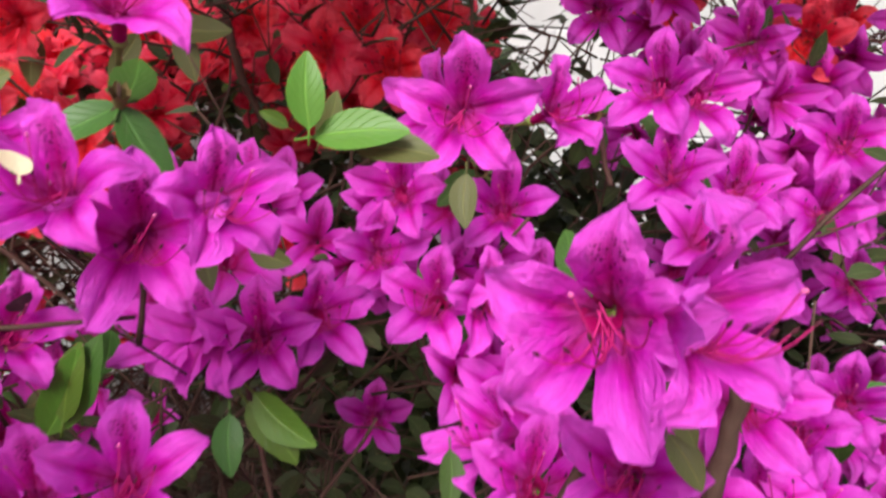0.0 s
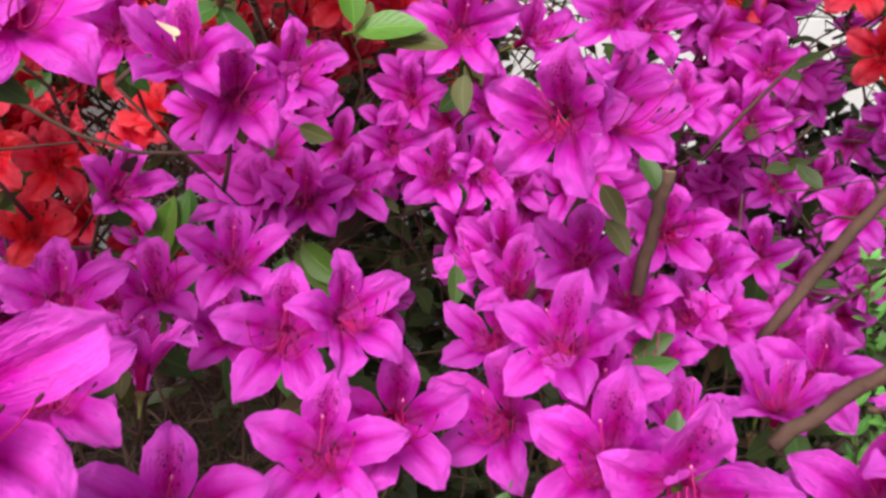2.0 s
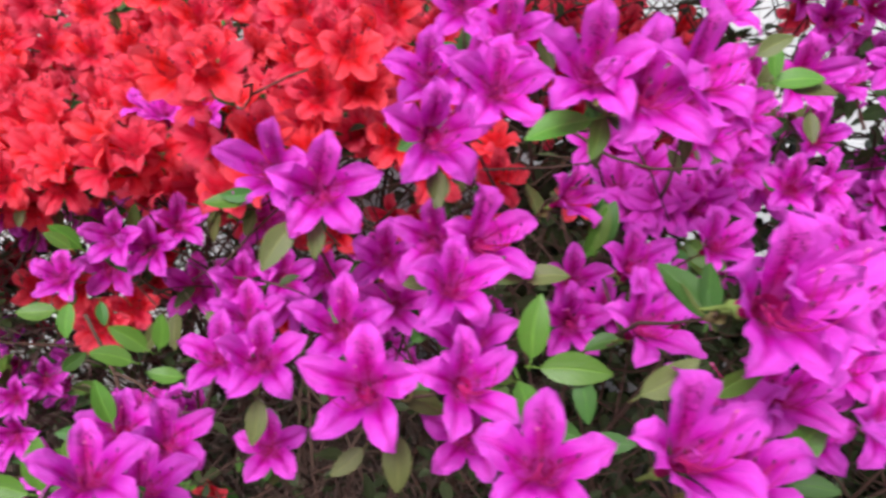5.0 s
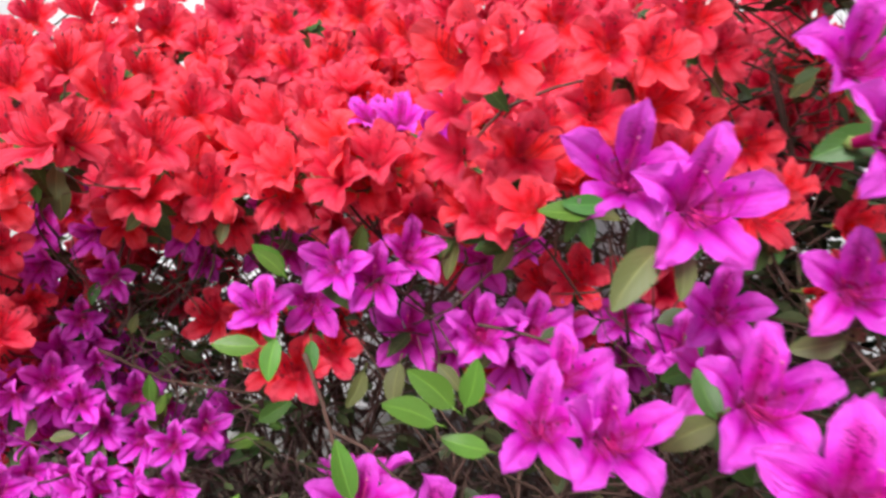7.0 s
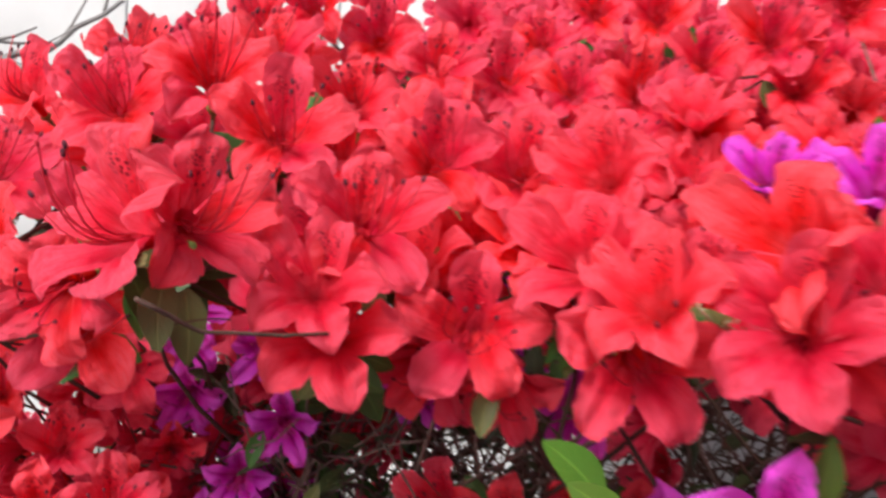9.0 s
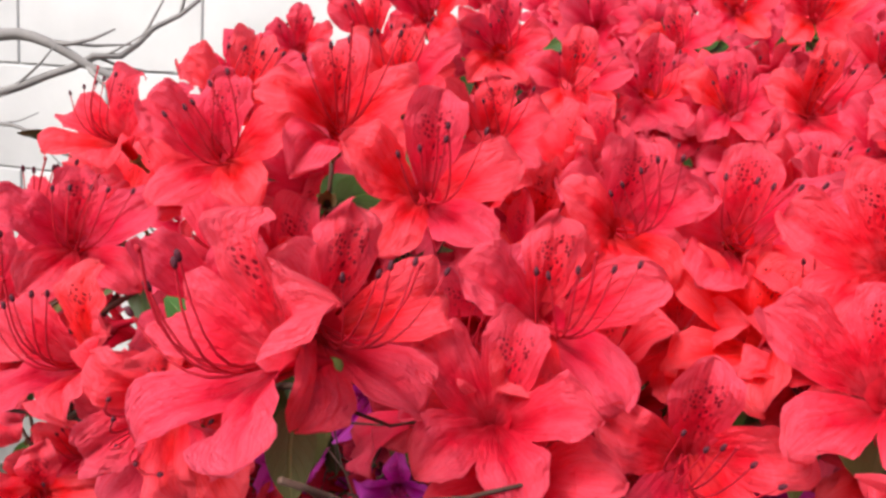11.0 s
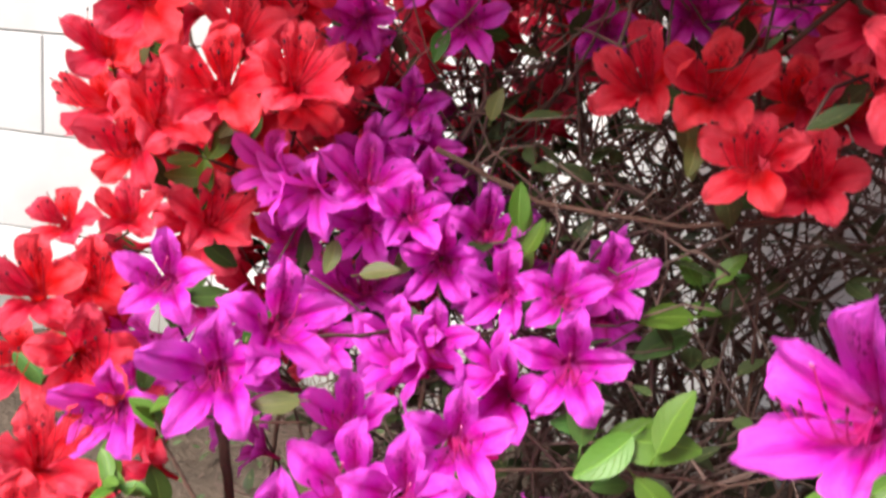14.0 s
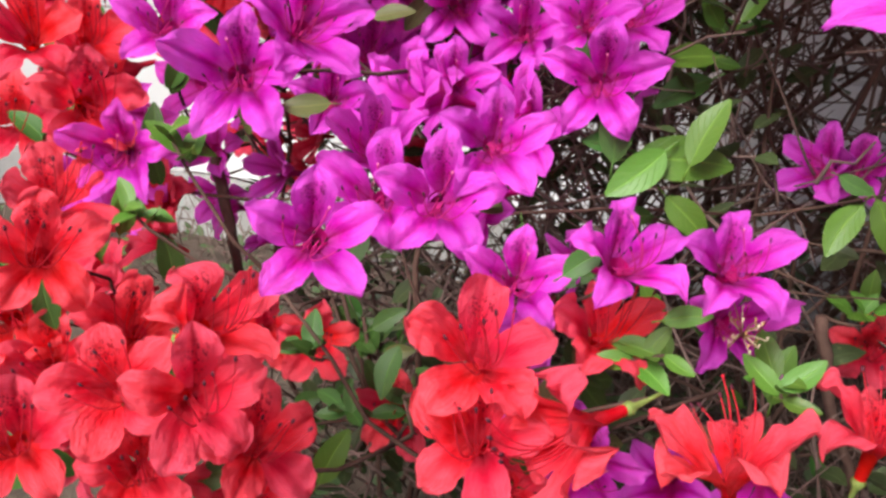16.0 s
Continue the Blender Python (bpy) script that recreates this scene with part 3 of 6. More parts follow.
def truss(kind, flowers, leaves=(), rich=True, whorl=True):
    """The blooms at the end of one twig, with the leaves below them."""
    axes = [aim((x, y, z), az, el, roll) for x, y, z, az, el, roll, size in flowers]
    ends = [m @ Vector((0, 0.02 * f[6], -0.72 * f[6])) for m, f in zip(axes, flowers)]
    facing = sum((m.to_3x3() @ Vector((0, 0, 1)) for m in axes), Vector()).normalized()
    node = sum(ends, Vector()) / len(ends) - facing * 0.006 - Vector((0, 0, 0.004))
    word = "magenta" if kind == MAGENTA else "red"
    tone = "bright green leaves" if any(l[0] == FRESH for l in leaves) else "dull green leaves"
    label = "%s open %s azalea bloom%s with %s" % (COUNT[len(flowers)], word, "" if len(flowers) == 1 else "s", tone)
    thing = tagged(new("azalea_truss"), label, "flower cluster", group="%s azalea blooms" % word)
    thing.location = node
    inv = Matrix.Translation(-node)
    for m, f in zip(axes, flowers):
        PLACED.append(Vector(f[:3]))
        KINDS.append(kind)
        add_flower(thing, kind, inv @ m, f[6], rich)
    if rich:
        turn = Vector((0, 0, 1)).rotation_difference(facing).to_matrix().to_4x4()
        child("bud_cup", SCALES, thing, turn @ Matrix.Diagonal((0.0085, 0.0085, 0.0105, 1)))
    # stalks and the twig back to the nearest stem
    pieces = [tube([inv @ e, (inv @ e) * 0.4 + Vector((0, 0, -0.001)), Vector()], [0.0010, 0.0011, 0.0013], 4) for e in ends]
    goal = min(FORKS, key=lambda l: (l[0] - node).length + (0.15 if l[0].z > node.z + 0.02 else 0.0) + (1.0 if (l[0] - node).dot(facing) > -0.015 else 0.0))[0]
    if (goal - node).length > 0.15:
        # a long way to the next stem: run back into the bush beside it
        goal = node + ((goal - node).normalized() - facing * 0.8 - Vector((0, 0, 0.5))).normalized() * 0.13
    path = stem_path((0, 0, 0), inv @ goal, min(0.03, 0.15 * (goal - node).length), 6)
    pieces.append(tube(path, [0.0010, 0.0011, 0.0012, 0.0013, 0.0014, 0.0016], 5))
    v, f = joined(pieces)
    child("twig", mesh_of("twig", v, f, ["twig"]), thing)
    for tone, start, tip, turn in leaves:
        face = Vector((math.sin(radians(turn)) + rng.uniform(-0.45, 0.45), -math.cos(radians(turn)), rng.uniform(0.2, 1.0)))
        add_leaf(thing, tone, inv @ Vector(start), inv @ Vector(tip), face.normalized())
    if whorl:
        for i in range(4 if not leaves else 2):
            a = rng.uniform(0, 6.28)
            side = facing.orthogonal().normalized()
            out = side * math.cos(a) + facing.cross(side) * math.sin(a)
            tip = out * rng.uniform(0.022, 0.034) - facing * rng.uniform(0.004, 0.016)
            add_leaf(thing, rng.choice((GREEN, OLIVE, GREEN)), Vector((0, 0, 0)), tip, facing)
    return thing


limb(SHRUBS[0], 0.0037, [(0.194, 0.297, 1.102), (0.230, 0.303, 1.158), (0.263, 0.307, 1.207)], True)
limb(SHRUBS[0], 0.0032, [(0.139, 0.149, 1.122), (0.171, 0.155, 1.147), (0.195, 0.150, 1.169)], True)
limb(SHRUBS[0], 0.0014, [(0.167, 0.139, 1.146), (0.179, 0.134, 1.149)], True)
limb(SHRUBS[0], 0.0035, [(0.106, 0.251, 1.144), (0.112, 0.261, 1.178), (0.116, 0.260, 1.207)], True)
limb(SHRUBS[0], 0.0028, [(0.052, 0.260, 1.134), (0.064, 0.259, 1.166), (0.078, 0.259, 1.201)], True)
limb(SHRUBS[1], 0.0011, [(-0.201, 0.249, 1.228), (-0.171, 0.253, 1.211), (-0.141, 0.250, 1.204), (-0.099, 0.269, 1.203)])
limb(SHRUBS[1], 0.0008, [(-0.258, 0.251, 1.197), (-0.214, 0.261, 1.199), (-0.177, 0.271, 1.203)])
limb(SHRUBS[1], 0.0008, [(-0.161, 0.280, 1.231), (-0.132, 0.298, 1.192), (-0.105, 0.336, 1.147)])
limb(SHRUBS[1], 0.0045, [(-0.223, 0.837, 1.289), (-0.203, 0.819, 1.231), (-0.179, 0.822, 1.176)])
limb(SHRUBS[2], 0.0006, [(-0.816, 0.375, 1.145), (-0.816, 0.391, 1.136), (-0.809, 0.414, 1.123), (-0.805, 0.449, 1.115)])
limb(SHRUBS[2], 0.0004, [(-0.860, 0.419, 1.106), (-0.838, 0.431, 1.111), (-0.818, 0.442, 1.111), (-0.803, 0.460, 1.111)])
limb(SHRUBS[3], 0.0009, [(-1.022, 0.402, 1.084), (-1.000, 0.423, 1.078), (-0.984, 0.462, 1.064)])
limb(SHRUBS[3], 0.0007, [(-0.979, 0.399, 1.129), (-0.965, 0.415, 1.122), (-0.968, 0.436, 1.117)])
limb(SHRUBS[2], 0.0011, [(-0.889, 0.517, 0.708), (-0.833, 0.545, 0.718), (-0.771, 0.576, 0.726), (-0.703, 0.586, 0.732), (-0.664, 0.628, 0.736), (-0.604, 0.713, 0.741)])
limb(SHRUBS[2], 0.0010, [(-0.703, 0.586, 0.732), (-0.726, 0.592, 0.706), (-0.753, 0.614, 0.666)])
limb(SHRUBS[2], 0.0009, [(-0.764, 0.578, 0.723), (-0.696, 0.604, 0.699), (-0.635, 0.627, 0.677)])
limb(SHRUBS[2], 0.0007, [(-0.695, 0.580, 0.691), (-0.655, 0.598, 0.688), (-0.600, 0.623, 0.690)])
limb(SHRUBS[2], 0.0014, [(-0.493, 0.506, 1.225), (-0.500, 0.522, 1.209), (-0.519, 0.534, 1.185), (-0.540, 0.565, 1.154)])
limb(SHRUBS[2], 0.0019, [(-1.180, 0.949, 1.357), (-1.170, 0.946, 1.316), (-1.161, 0.942, 1.275)])
limb(SHRUBS[2], 0.0007, [(-0.785, 0.329, 1.146), (-0.778, 0.350, 1.133), (-0.764, 0.375, 1.129), (-0.753, 0.400, 1.127)])
limb(SHRUBS[2], 0.0026, [(-0.993, 0.867, 0.917), (-0.937, 0.889, 0.884), (-0.855, 0.899, 0.840), (-0.776, 0.907, 0.799), (-0.698, 0.933, 0.733)])
limb(SHRUBS[2], 0.0022, [(-0.820, 0.786, 1.106), (-0.782, 0.801, 1.085), (-0.737, 0.843, 1.066), (-0.678, 0.933, 1.030)])
limb(SHRUBS[3], 0.0019, [(-0.926, 0.606, 0.904), (-0.851, 0.614, 0.877), (-0.758, 0.620, 0.875), (-0.668, 0.620, 0.895)])
limb(SHRUBS[2], 0.0017, [(-0.603, 0.347, 1.032), (-0.586, 0.344, 0.998), (-0.571, 0.339, 0.960)])
limb(SHRUBS[4], 0.0045, [(-1.089, 0.576, 0.706), (-1.075, 0.569, 0.669), (-1.061, 0.563, 0.637), (-1.052, 0.560, 0.588)])
limb(SHRUBS[4], 0.0014, [(-1.123, 0.532, 0.688), (-1.092, 0.545, 0.685), (-1.049, 0.562, 0.683), (-1.003, 0.583, 0.688)])
limb(SHRUBS[2], 0.0035, [(-0.652, 0.612, 0.671), (-0.638, 0.611, 0.621), (-0.621, 0.615, 0.582), (-0.603, 0.620, 0.543)])
limb(SHRUBS[0], 0.0019, [(0.101, 0.507, 1.240), (0.104, 0.502, 1.225), (0.109, 0.497, 1.209)], True)
limb(SHRUBS[2], 0.0012, [(-0.701, 0.910, 1.255), (-0.684, 0.914, 1.228), (-0.668, 0.940, 1.202)])

truss(MAGENTA, [(-0.975, 0.606, 0.891, 25, 11, 0, 0.060), (-0.943, 0.622, 0.898, 42, -2, 0, 0.056), (-0.937, 0.619, 0.875, 26, 3, 0, 0.052), (-0.958, 0.623, 0.929, 27, 7, 0, 0.052)])
truss(MAGENTA, [(-0.996, 0.562, 0.864, 19, 8, 0, 0.058), (-0.959, 0.574, 0.847, 21, 5, 0, 0.054), (-0.946, 0.552, 0.883, 35, 32, 0, 0.062)],
      [(OLIVE, (-0.961, 0.544, 0.842), (-0.961, 0.532, 0.822), 33)])
truss(MAGENTA, [(-0.909, 0.546, 0.868, 36, 20, 0, 0.052), (-0.892, 0.561, 0.836, 25, 7, 0, 0.057)],
      [(OLIVE, (-0.938, 0.538, 0.824), (-0.913, 0.545, 0.831), 29)])
truss(MAGENTA, [(-0.885, 0.615, 0.853, 31, 16, 0, 0.062), (-0.852, 0.572, 0.824, 9, 13, 0, 0.053)],
      [(FRESH, (-0.866, 0.622, 0.813), (-0.870, 0.624, 0.863), 28), (FRESH, (-0.852, 0.586, 0.863), (-0.852, 0.585, 0.892), 19), (FRESH, (-0.848, 0.593, 0.846), (-0.839, 0.595, 0.870), 18), (FRESH, (-0.854, 0.599, 0.858), (-0.854, 0.598, 0.880), 19), (FRESH, (-0.854, 0.604, 0.848), (-0.839, 0.609, 0.866), 18)])
truss(MAGENTA, [(-1.044, 0.477, 0.811, 28, 24, 0, 0.060)])
truss(MAGENTA, [(-0.926, 0.394, 0.802, 35, 14, 0, 0.062), (-0.907, 0.421, 0.825, 51, 21, 0, 0.061)],
      [(OLIVE, (-0.889, 0.414, 0.791), (-0.907, 0.399, 0.790), 33)])
truss(MAGENTA, [(-0.974, 0.556, 0.768, 38, 14, 0, 0.058)])
truss(MAGENTA, [(-0.908, 0.535, 0.788, 22, 18, 0, 0.057), (-0.880, 0.537, 0.792, 30, 18, 0, 0.052)])
truss(MAGENTA, [(-0.807, 0.555, 0.833, 14, 23, 0, 0.052), (-0.792, 0.597, 0.838, 37, 20, 0, 0.053), (-0.785, 0.508, 0.807, 15, 13, 0, 0.060)],
      [(GREEN, (-0.746, 0.648, 0.802), (-0.778, 0.632, 0.781), 21), (FRESH, (-0.766, 0.523, 0.766), (-0.715, 0.541, 0.768), 8), (FRESH, (-0.736, 0.522, 0.768), (-0.724, 0.530, 0.804), 7), (FRESH, (-0.750, 0.525, 0.773), (-0.773, 0.502, 0.751), 11), (GREEN, (-0.774, 0.511, 0.765), (-0.773, 0.515, 0.805), 13), (GREEN, (-0.770, 0.523, 0.771), (-0.791, 0.507, 0.775), 14), (FRESH, (-0.744, 0.632, 0.817), (-0.773, 0.610, 0.812), 9), (FRESH, (-0.754, 0.686, 0.813), (-0.733, 0.688, 0.809), 6), (FRESH, (-0.746, 0.651, 0.834), (-0.759, 0.643, 0.854), 8)])
truss(MAGENTA, [(-0.818, 0.447, 0.778, 27, 19, 0, 0.055), (-0.833, 0.422, 0.753, 26, 23, 0, 0.062)])
truss(MAGENTA, [(-0.868, 0.427, 0.747, 12, 30, 0, 0.062), (-0.888, 0.456, 0.765, 22, 43, 0, 0.052), (-0.876, 0.383, 0.736, 30, 25, 0, 0.062)])
truss(MAGENTA, [(-1.037, 0.431, 0.741, 27, 7, 0, 0.060)])
truss(RED, [(-1.093, 0.491, 0.889, 31, 6, 0, 0.062), (-1.058, 0.487, 0.914, 62, 35, 0, 0.064)],
      [(FRESH, (-1.069, 0.535, 0.882), (-1.057, 0.529, 0.862), 42), (FRESH, (-1.077, 0.538, 0.881), (-1.093, 0.523, 0.880), 44), (FRESH, (-1.078, 0.548, 0.880), (-1.063, 0.556, 0.914), 41)])
truss(RED, [(-1.139, 0.552, 0.904, 45, 10, 0, 0.062), (-1.176, 0.536, 0.910, 0, 9, 0, 0.062)])
truss(RED, [(-1.063, 0.433, 0.766, 59, 15, 0, 0.064), (-1.106, 0.431, 0.801, 42, 31, 0, 0.062), (-1.050, 0.395, 0.720, 78, 47, 0, 0.062)],
      [(FRESH, (-1.033, 0.422, 0.695), (-1.029, 0.424, 0.723), 47), (FRESH, (-1.034, 0.422, 0.700), (-1.034, 0.424, 0.723), 45)])
truss(RED, [(-1.108, 0.475, 0.796, 60, 25, 0, 0.056)])
truss(RED, [(-1.131, 0.439, 0.745, 32, 15, 0, 0.062)])
truss(MAGENTA, [(-0.792, 0.423, 0.721, 19, 33, 0, 0.052), (-0.742, 0.413, 0.747, 42, 49, 0, 0.052)],
      [(GREEN, (-0.799, 0.444, 0.743), (-0.791, 0.436, 0.722), 19), (GREEN, (-0.796, 0.507, 0.693), (-0.775, 0.512, 0.701), 15), (FRESH, (-0.725, 0.425, 0.718), (-0.705, 0.429, 0.724), 4), (GREEN, (-0.768, 0.412, 0.733), (-0.752, 0.417, 0.747), 12)])
truss(MAGENTA, [(-0.669, 0.706, 0.748, -33, 17, 0, 0.060), (-0.644, 0.718, 0.746, 1, 20, 0, 0.056)],
      [(GREEN, (-0.773, 0.912, 0.785), (-0.775, 0.910, 0.807), 7), (GREEN, (-0.771, 0.824, 0.793), (-0.784, 0.816, 0.811), 8), (FRESH, (-0.635, 0.599, 0.738), (-0.613, 0.607, 0.758), -5)])
truss(MAGENTA, [(-0.658, 0.361, 0.866, -31, 18, 0, 0.062)],
      [(GREEN, (-0.645, 0.376, 0.961), (-0.621, 0.377, 0.980), 19)])
truss(RED, [(-0.947, 0.332, 0.661, 34, 38, -20, 0.062), (-0.896, 0.326, 0.674, 57, 23, 0, 0.062), (-0.913, 0.359, 0.694, 76, 34, 0, 0.062), (-0.952, 0.350, 0.607, 45, 33, 0, 0.062)])
truss(RED, [(-0.996, 0.395, 0.656, 46, 44, 0, 0.062), (-1.034, 0.370, 0.632, 39, 26, 0, 0.062)])
truss(RED, [(-0.791, 0.381, 0.701, 23, 41, 0, 0.062), (-0.786, 0.371, 0.667, 4, 39, 0, 0.062), (-0.749, 0.365, 0.685, -37, -8, 0, 0.062)])
truss(RED, [(-0.750, 0.433, 0.703, 32, 49, 0, 0.052)])
truss(MAGENTA, [(-0.702, 0.447, 0.742, 26, 44, 0, 0.052), (-0.700, 0.475, 0.705, 33, 18, 0, 0.052)],
      [(FRESH, (-0.746, 0.528, 0.748), (-0.721, 0.528, 0.727), 7), (GREEN, (-0.755, 0.557, 0.728), (-0.773, 0.542, 0.727), 11), (FRESH, (-0.648, 0.580, 0.750), (-0.661, 0.561, 0.723), -2), (FRESH, (-0.641, 0.591, 0.752), (-0.623, 0.585, 0.721), -4), (GREEN, (-0.663, 0.576, 0.765), (-0.644, 0.576, 0.758), -2), (FRESH, (-0.737, 0.528, 0.678), (-0.750, 0.523, 0.698), 7), (FRESH, (-0.745, 0.631, 0.630), (-0.739, 0.620, 0.612), 5), (FRESH, (-0.671, 0.548, 0.634), (-0.667, 0.555, 0.669), -2)])
truss(RED, [(-1.005, 0.345, 0.711, 51, 28, 0, 0.062)])
truss(RED, [(-0.891, 0.365, 0.633, 48, 37, 0, 0.062)])
truss(RED, [(-0.687, 0.390, 0.680, -85, 79, 0, 0.062)])
truss(RED, [(-0.631, 0.443, 0.685, 101, 83, 0, 0.062)])
truss(RED, [(-1.059, 0.368, 0.656, 53, 22, 0, 0.062)],
      [(FRESH, (-1.114, 0.469, 0.611), (-1.094, 0.480, 0.643), 49)])
truss(RED, [(-0.997, 0.317, 0.626, 41, 35, 0, 0.062)])
truss(RED, [(-0.900, 0.530, 0.566, 16, 19, 0, 0.062)],
      [(GREEN, (-1.023, 0.620, 0.403), (-0.996, 0.632, 0.426), 30), (FRESH, (-1.122, 0.724, 0.476), (-1.109, 0.735, 0.508), 33), (GREEN, (-1.040, 0.764, 0.489), (-1.069, 0.751, 0.506), 28), (GREEN, (-0.937, 0.548, 0.592), (-0.931, 0.552, 0.617), 28), (GREEN, (-0.933, 0.599, 0.581), (-0.931, 0.601, 0.604), 25), (GREEN, (-0.911, 0.534, 0.576), (-0.925, 0.529, 0.600), 27), (OLIVE, (-0.948, 0.668, 0.523), (-0.945, 0.656, 0.505), 24), (OLIVE, (-0.920, 0.545, 0.597), (-0.899, 0.550, 0.605), 25), (GREEN, (-0.992, 0.542, 0.536), (-0.970, 0.549, 0.549), 32), (GREEN, (-0.963, 0.561, 0.533), (-0.957, 0.566, 0.558), 29), (GREEN, (-0.971, 0.559, 0.516), (-0.987, 0.550, 0.528), 31), (GREEN, (-0.973, 0.600, 0.588), (-0.984, 0.597, 0.613), 29)])
truss(MAGENTA, [(-0.747, 0.428, 0.633, 22, 13, 0, 0.052)])
truss(RED, [(-0.937, 0.485, 0.629, 32, 5, 0, 0.052), (-0.967, 0.472, 0.630, 36, 14, 0, 0.052)],
      [(GREEN, (-1.055, 0.488, 0.638), (-1.062, 0.486, 0.674), 44), (GREEN, (-0.892, 0.511, 0.626), (-0.893, 0.492, 0.596), 26), (GREEN, (-0.928, 0.541, 0.617), (-0.907, 0.550, 0.634), 26), (GREEN, (-1.078, 0.615, 0.554), (-1.055, 0.620, 0.558), 35)])
truss(RED, [(-0.794, 0.458, 0.593, 15, 38, 0, 0.062)])
truss(RED, [(-0.614, 0.674, 0.633, -4, 10, 0, 0.052)],
      [(FRESH, (-0.683, 0.917, 0.449), (-0.714, 0.903, 0.466), 0), (GREEN, (-0.639, 1.088, 0.387), (-0.607, 1.095, 0.387), -3), (FRESH, (-0.624, 0.652, 0.672), (-0.625, 0.652, 0.695), -6), (FRESH, (-0.606, 0.774, 0.636), (-0.602, 0.762, 0.617), -7), (GREEN, (-0.615, 0.707, 0.508), (-0.629, 0.702, 0.528), -6)])
truss(RED, [(-0.923, 0.398, 0.579, 49, 34, 0, 0.062)],
      [(FRESH, (-0.897, 0.428, 0.571), (-0.885, 0.439, 0.604), 30)])
truss(RED, [(-1.079, 0.488, 0.985, 42, 6, 0, 0.069), (-1.112, 0.490, 0.953, 42, 30, 0, 0.059), (-1.095, 0.530, 0.997, 37, 36, 0, 0.055), (-1.112, 0.484, 1.037, 43, 22, 0, 0.054)])
truss(RED, [(-1.023, 0.498, 0.936, 41, 17, 0, 0.071), (-0.980, 0.520, 0.945, 51, 34, 0, 0.066), (-1.036, 0.532, 0.970, 44, 35, 0, 0.056), (-1.000, 0.553, 0.932, 56, 13, 0, 0.062)])
truss(RED, [(-1.056, 0.532, 0.844, 52, 26, 0, 0.061)],
      [(FRESH, (-1.061, 0.548, 0.851), (-1.039, 0.556, 0.868), 40), (FRESH, (-1.064, 0.536, 0.870), (-1.090, 0.518, 0.870), 43), (FRESH, (-1.073, 0.540, 0.870), (-1.065, 0.531, 0.847), 42)])
truss(RED, [(-0.792, 0.605, 0.962, 0, 17, 0, 0.063), (-0.748, 0.605, 0.960, 10, 15, 0, 0.064)],
      [(OLIVE, (-0.765, 0.677, 0.921), (-0.764, 0.666, 0.900), 7), (OLIVE, (-0.756, 0.611, 0.932), (-0.755, 0.600, 0.909), 9)])
truss(RED, [(-0.719, 0.588, 0.922, -7, 12, 0, 0.061), (-0.690, 0.607, 0.914, 3, 20, 0, 0.061)],
      [(FRESH, (-0.734, 0.642, 0.839), (-0.721, 0.646, 0.861), 5), (OLIVE, (-0.717, 0.665, 0.908), (-0.710, 0.656, 0.888), 4)])
truss(RED, [(-0.677, 0.670, 0.953, 17, 17, 0, 0.061), (-0.707, 0.657, 0.960, 1, 4, 0, 0.052)],
      [(GREEN, (-0.692, 0.684, 0.923), (-0.694, 0.671, 0.902), 1)])
truss(MAGENTA, [(-0.959, 0.645, 1.024, 17, -3, 0, 0.056), (-1.005, 0.621, 1.045, 32, -4, 0, 0.052)])
truss(MAGENTA, [(-0.910, 0.604, 0.989, 24, 1, 0, 0.054)],
      [(GREEN, (-0.922, 0.598, 0.984), (-0.923, 0.586, 0.961), 26), (OLIVE, (-0.890, 0.611, 0.927), (-0.884, 0.611, 0.949), 22)])
truss(MAGENTA, [(-0.849, 0.644, 1.037, 17, -3, 0, 0.055)])
truss(MAGENTA, [(-0.790, 0.729, 1.016, 19, 0, 0, 0.060), (-0.790, 0.738, 1.062, 19, -4, 0, 0.052)])
truss(MAGENTA, [(-0.727, 0.764, 1.031, 3, -2, 0, 0.060)])
truss(MAGENTA, [(-0.848, 0.697, 0.998, 16, -9, 0, 0.052)])
truss(MAGENTA, [(-1.000, 0.613, 0.988, 23, -9, 0, 0.052), (-1.023, 0.646, 0.967, 36, 15, 0, 0.059), (-1.030, 0.654, 1.016, 36, 12, 0, 0.059)])
truss(RED, [(-1.158, 0.511, 1.015, 21, 4, 0, 0.055), (-1.149, 0.527, 0.953, 38, 20, 0, 0.055)])
truss(RED, [(-1.196, 0.523, 0.819, 28, 34, 0, 0.055), (-1.154, 0.546, 0.829, 47, 35, 0, 0.052)])
truss(RED, [(-1.054, 0.567, 0.987, 49, -3, 0, 0.058), (-1.043, 0.596, 0.989, 37, -9, 0, 0.056), (-1.085, 0.559, 1.022, 42, -7, 0, 0.058), (-1.014, 0.565, 1.016, 38, 8, 0, 0.062)],
      [(GREEN, (-1.027, 0.553, 1.048), (-1.042, 0.535, 1.031), 39)])
truss(RED, [(-1.007, 0.606, 0.945, 43, 5, 0, 0.052)])
truss(RED, [(-0.941, 0.655, 1.052, 26, -15, 0, 0.056), (-0.902, 0.671, 1.036, 22, -13, 0, 0.052), (-0.991, 0.658, 1.046, 34, 0, 0, 0.062)])
truss(RED, [(-0.847, 0.710, 1.062, 15, -5, 0, 0.060)])
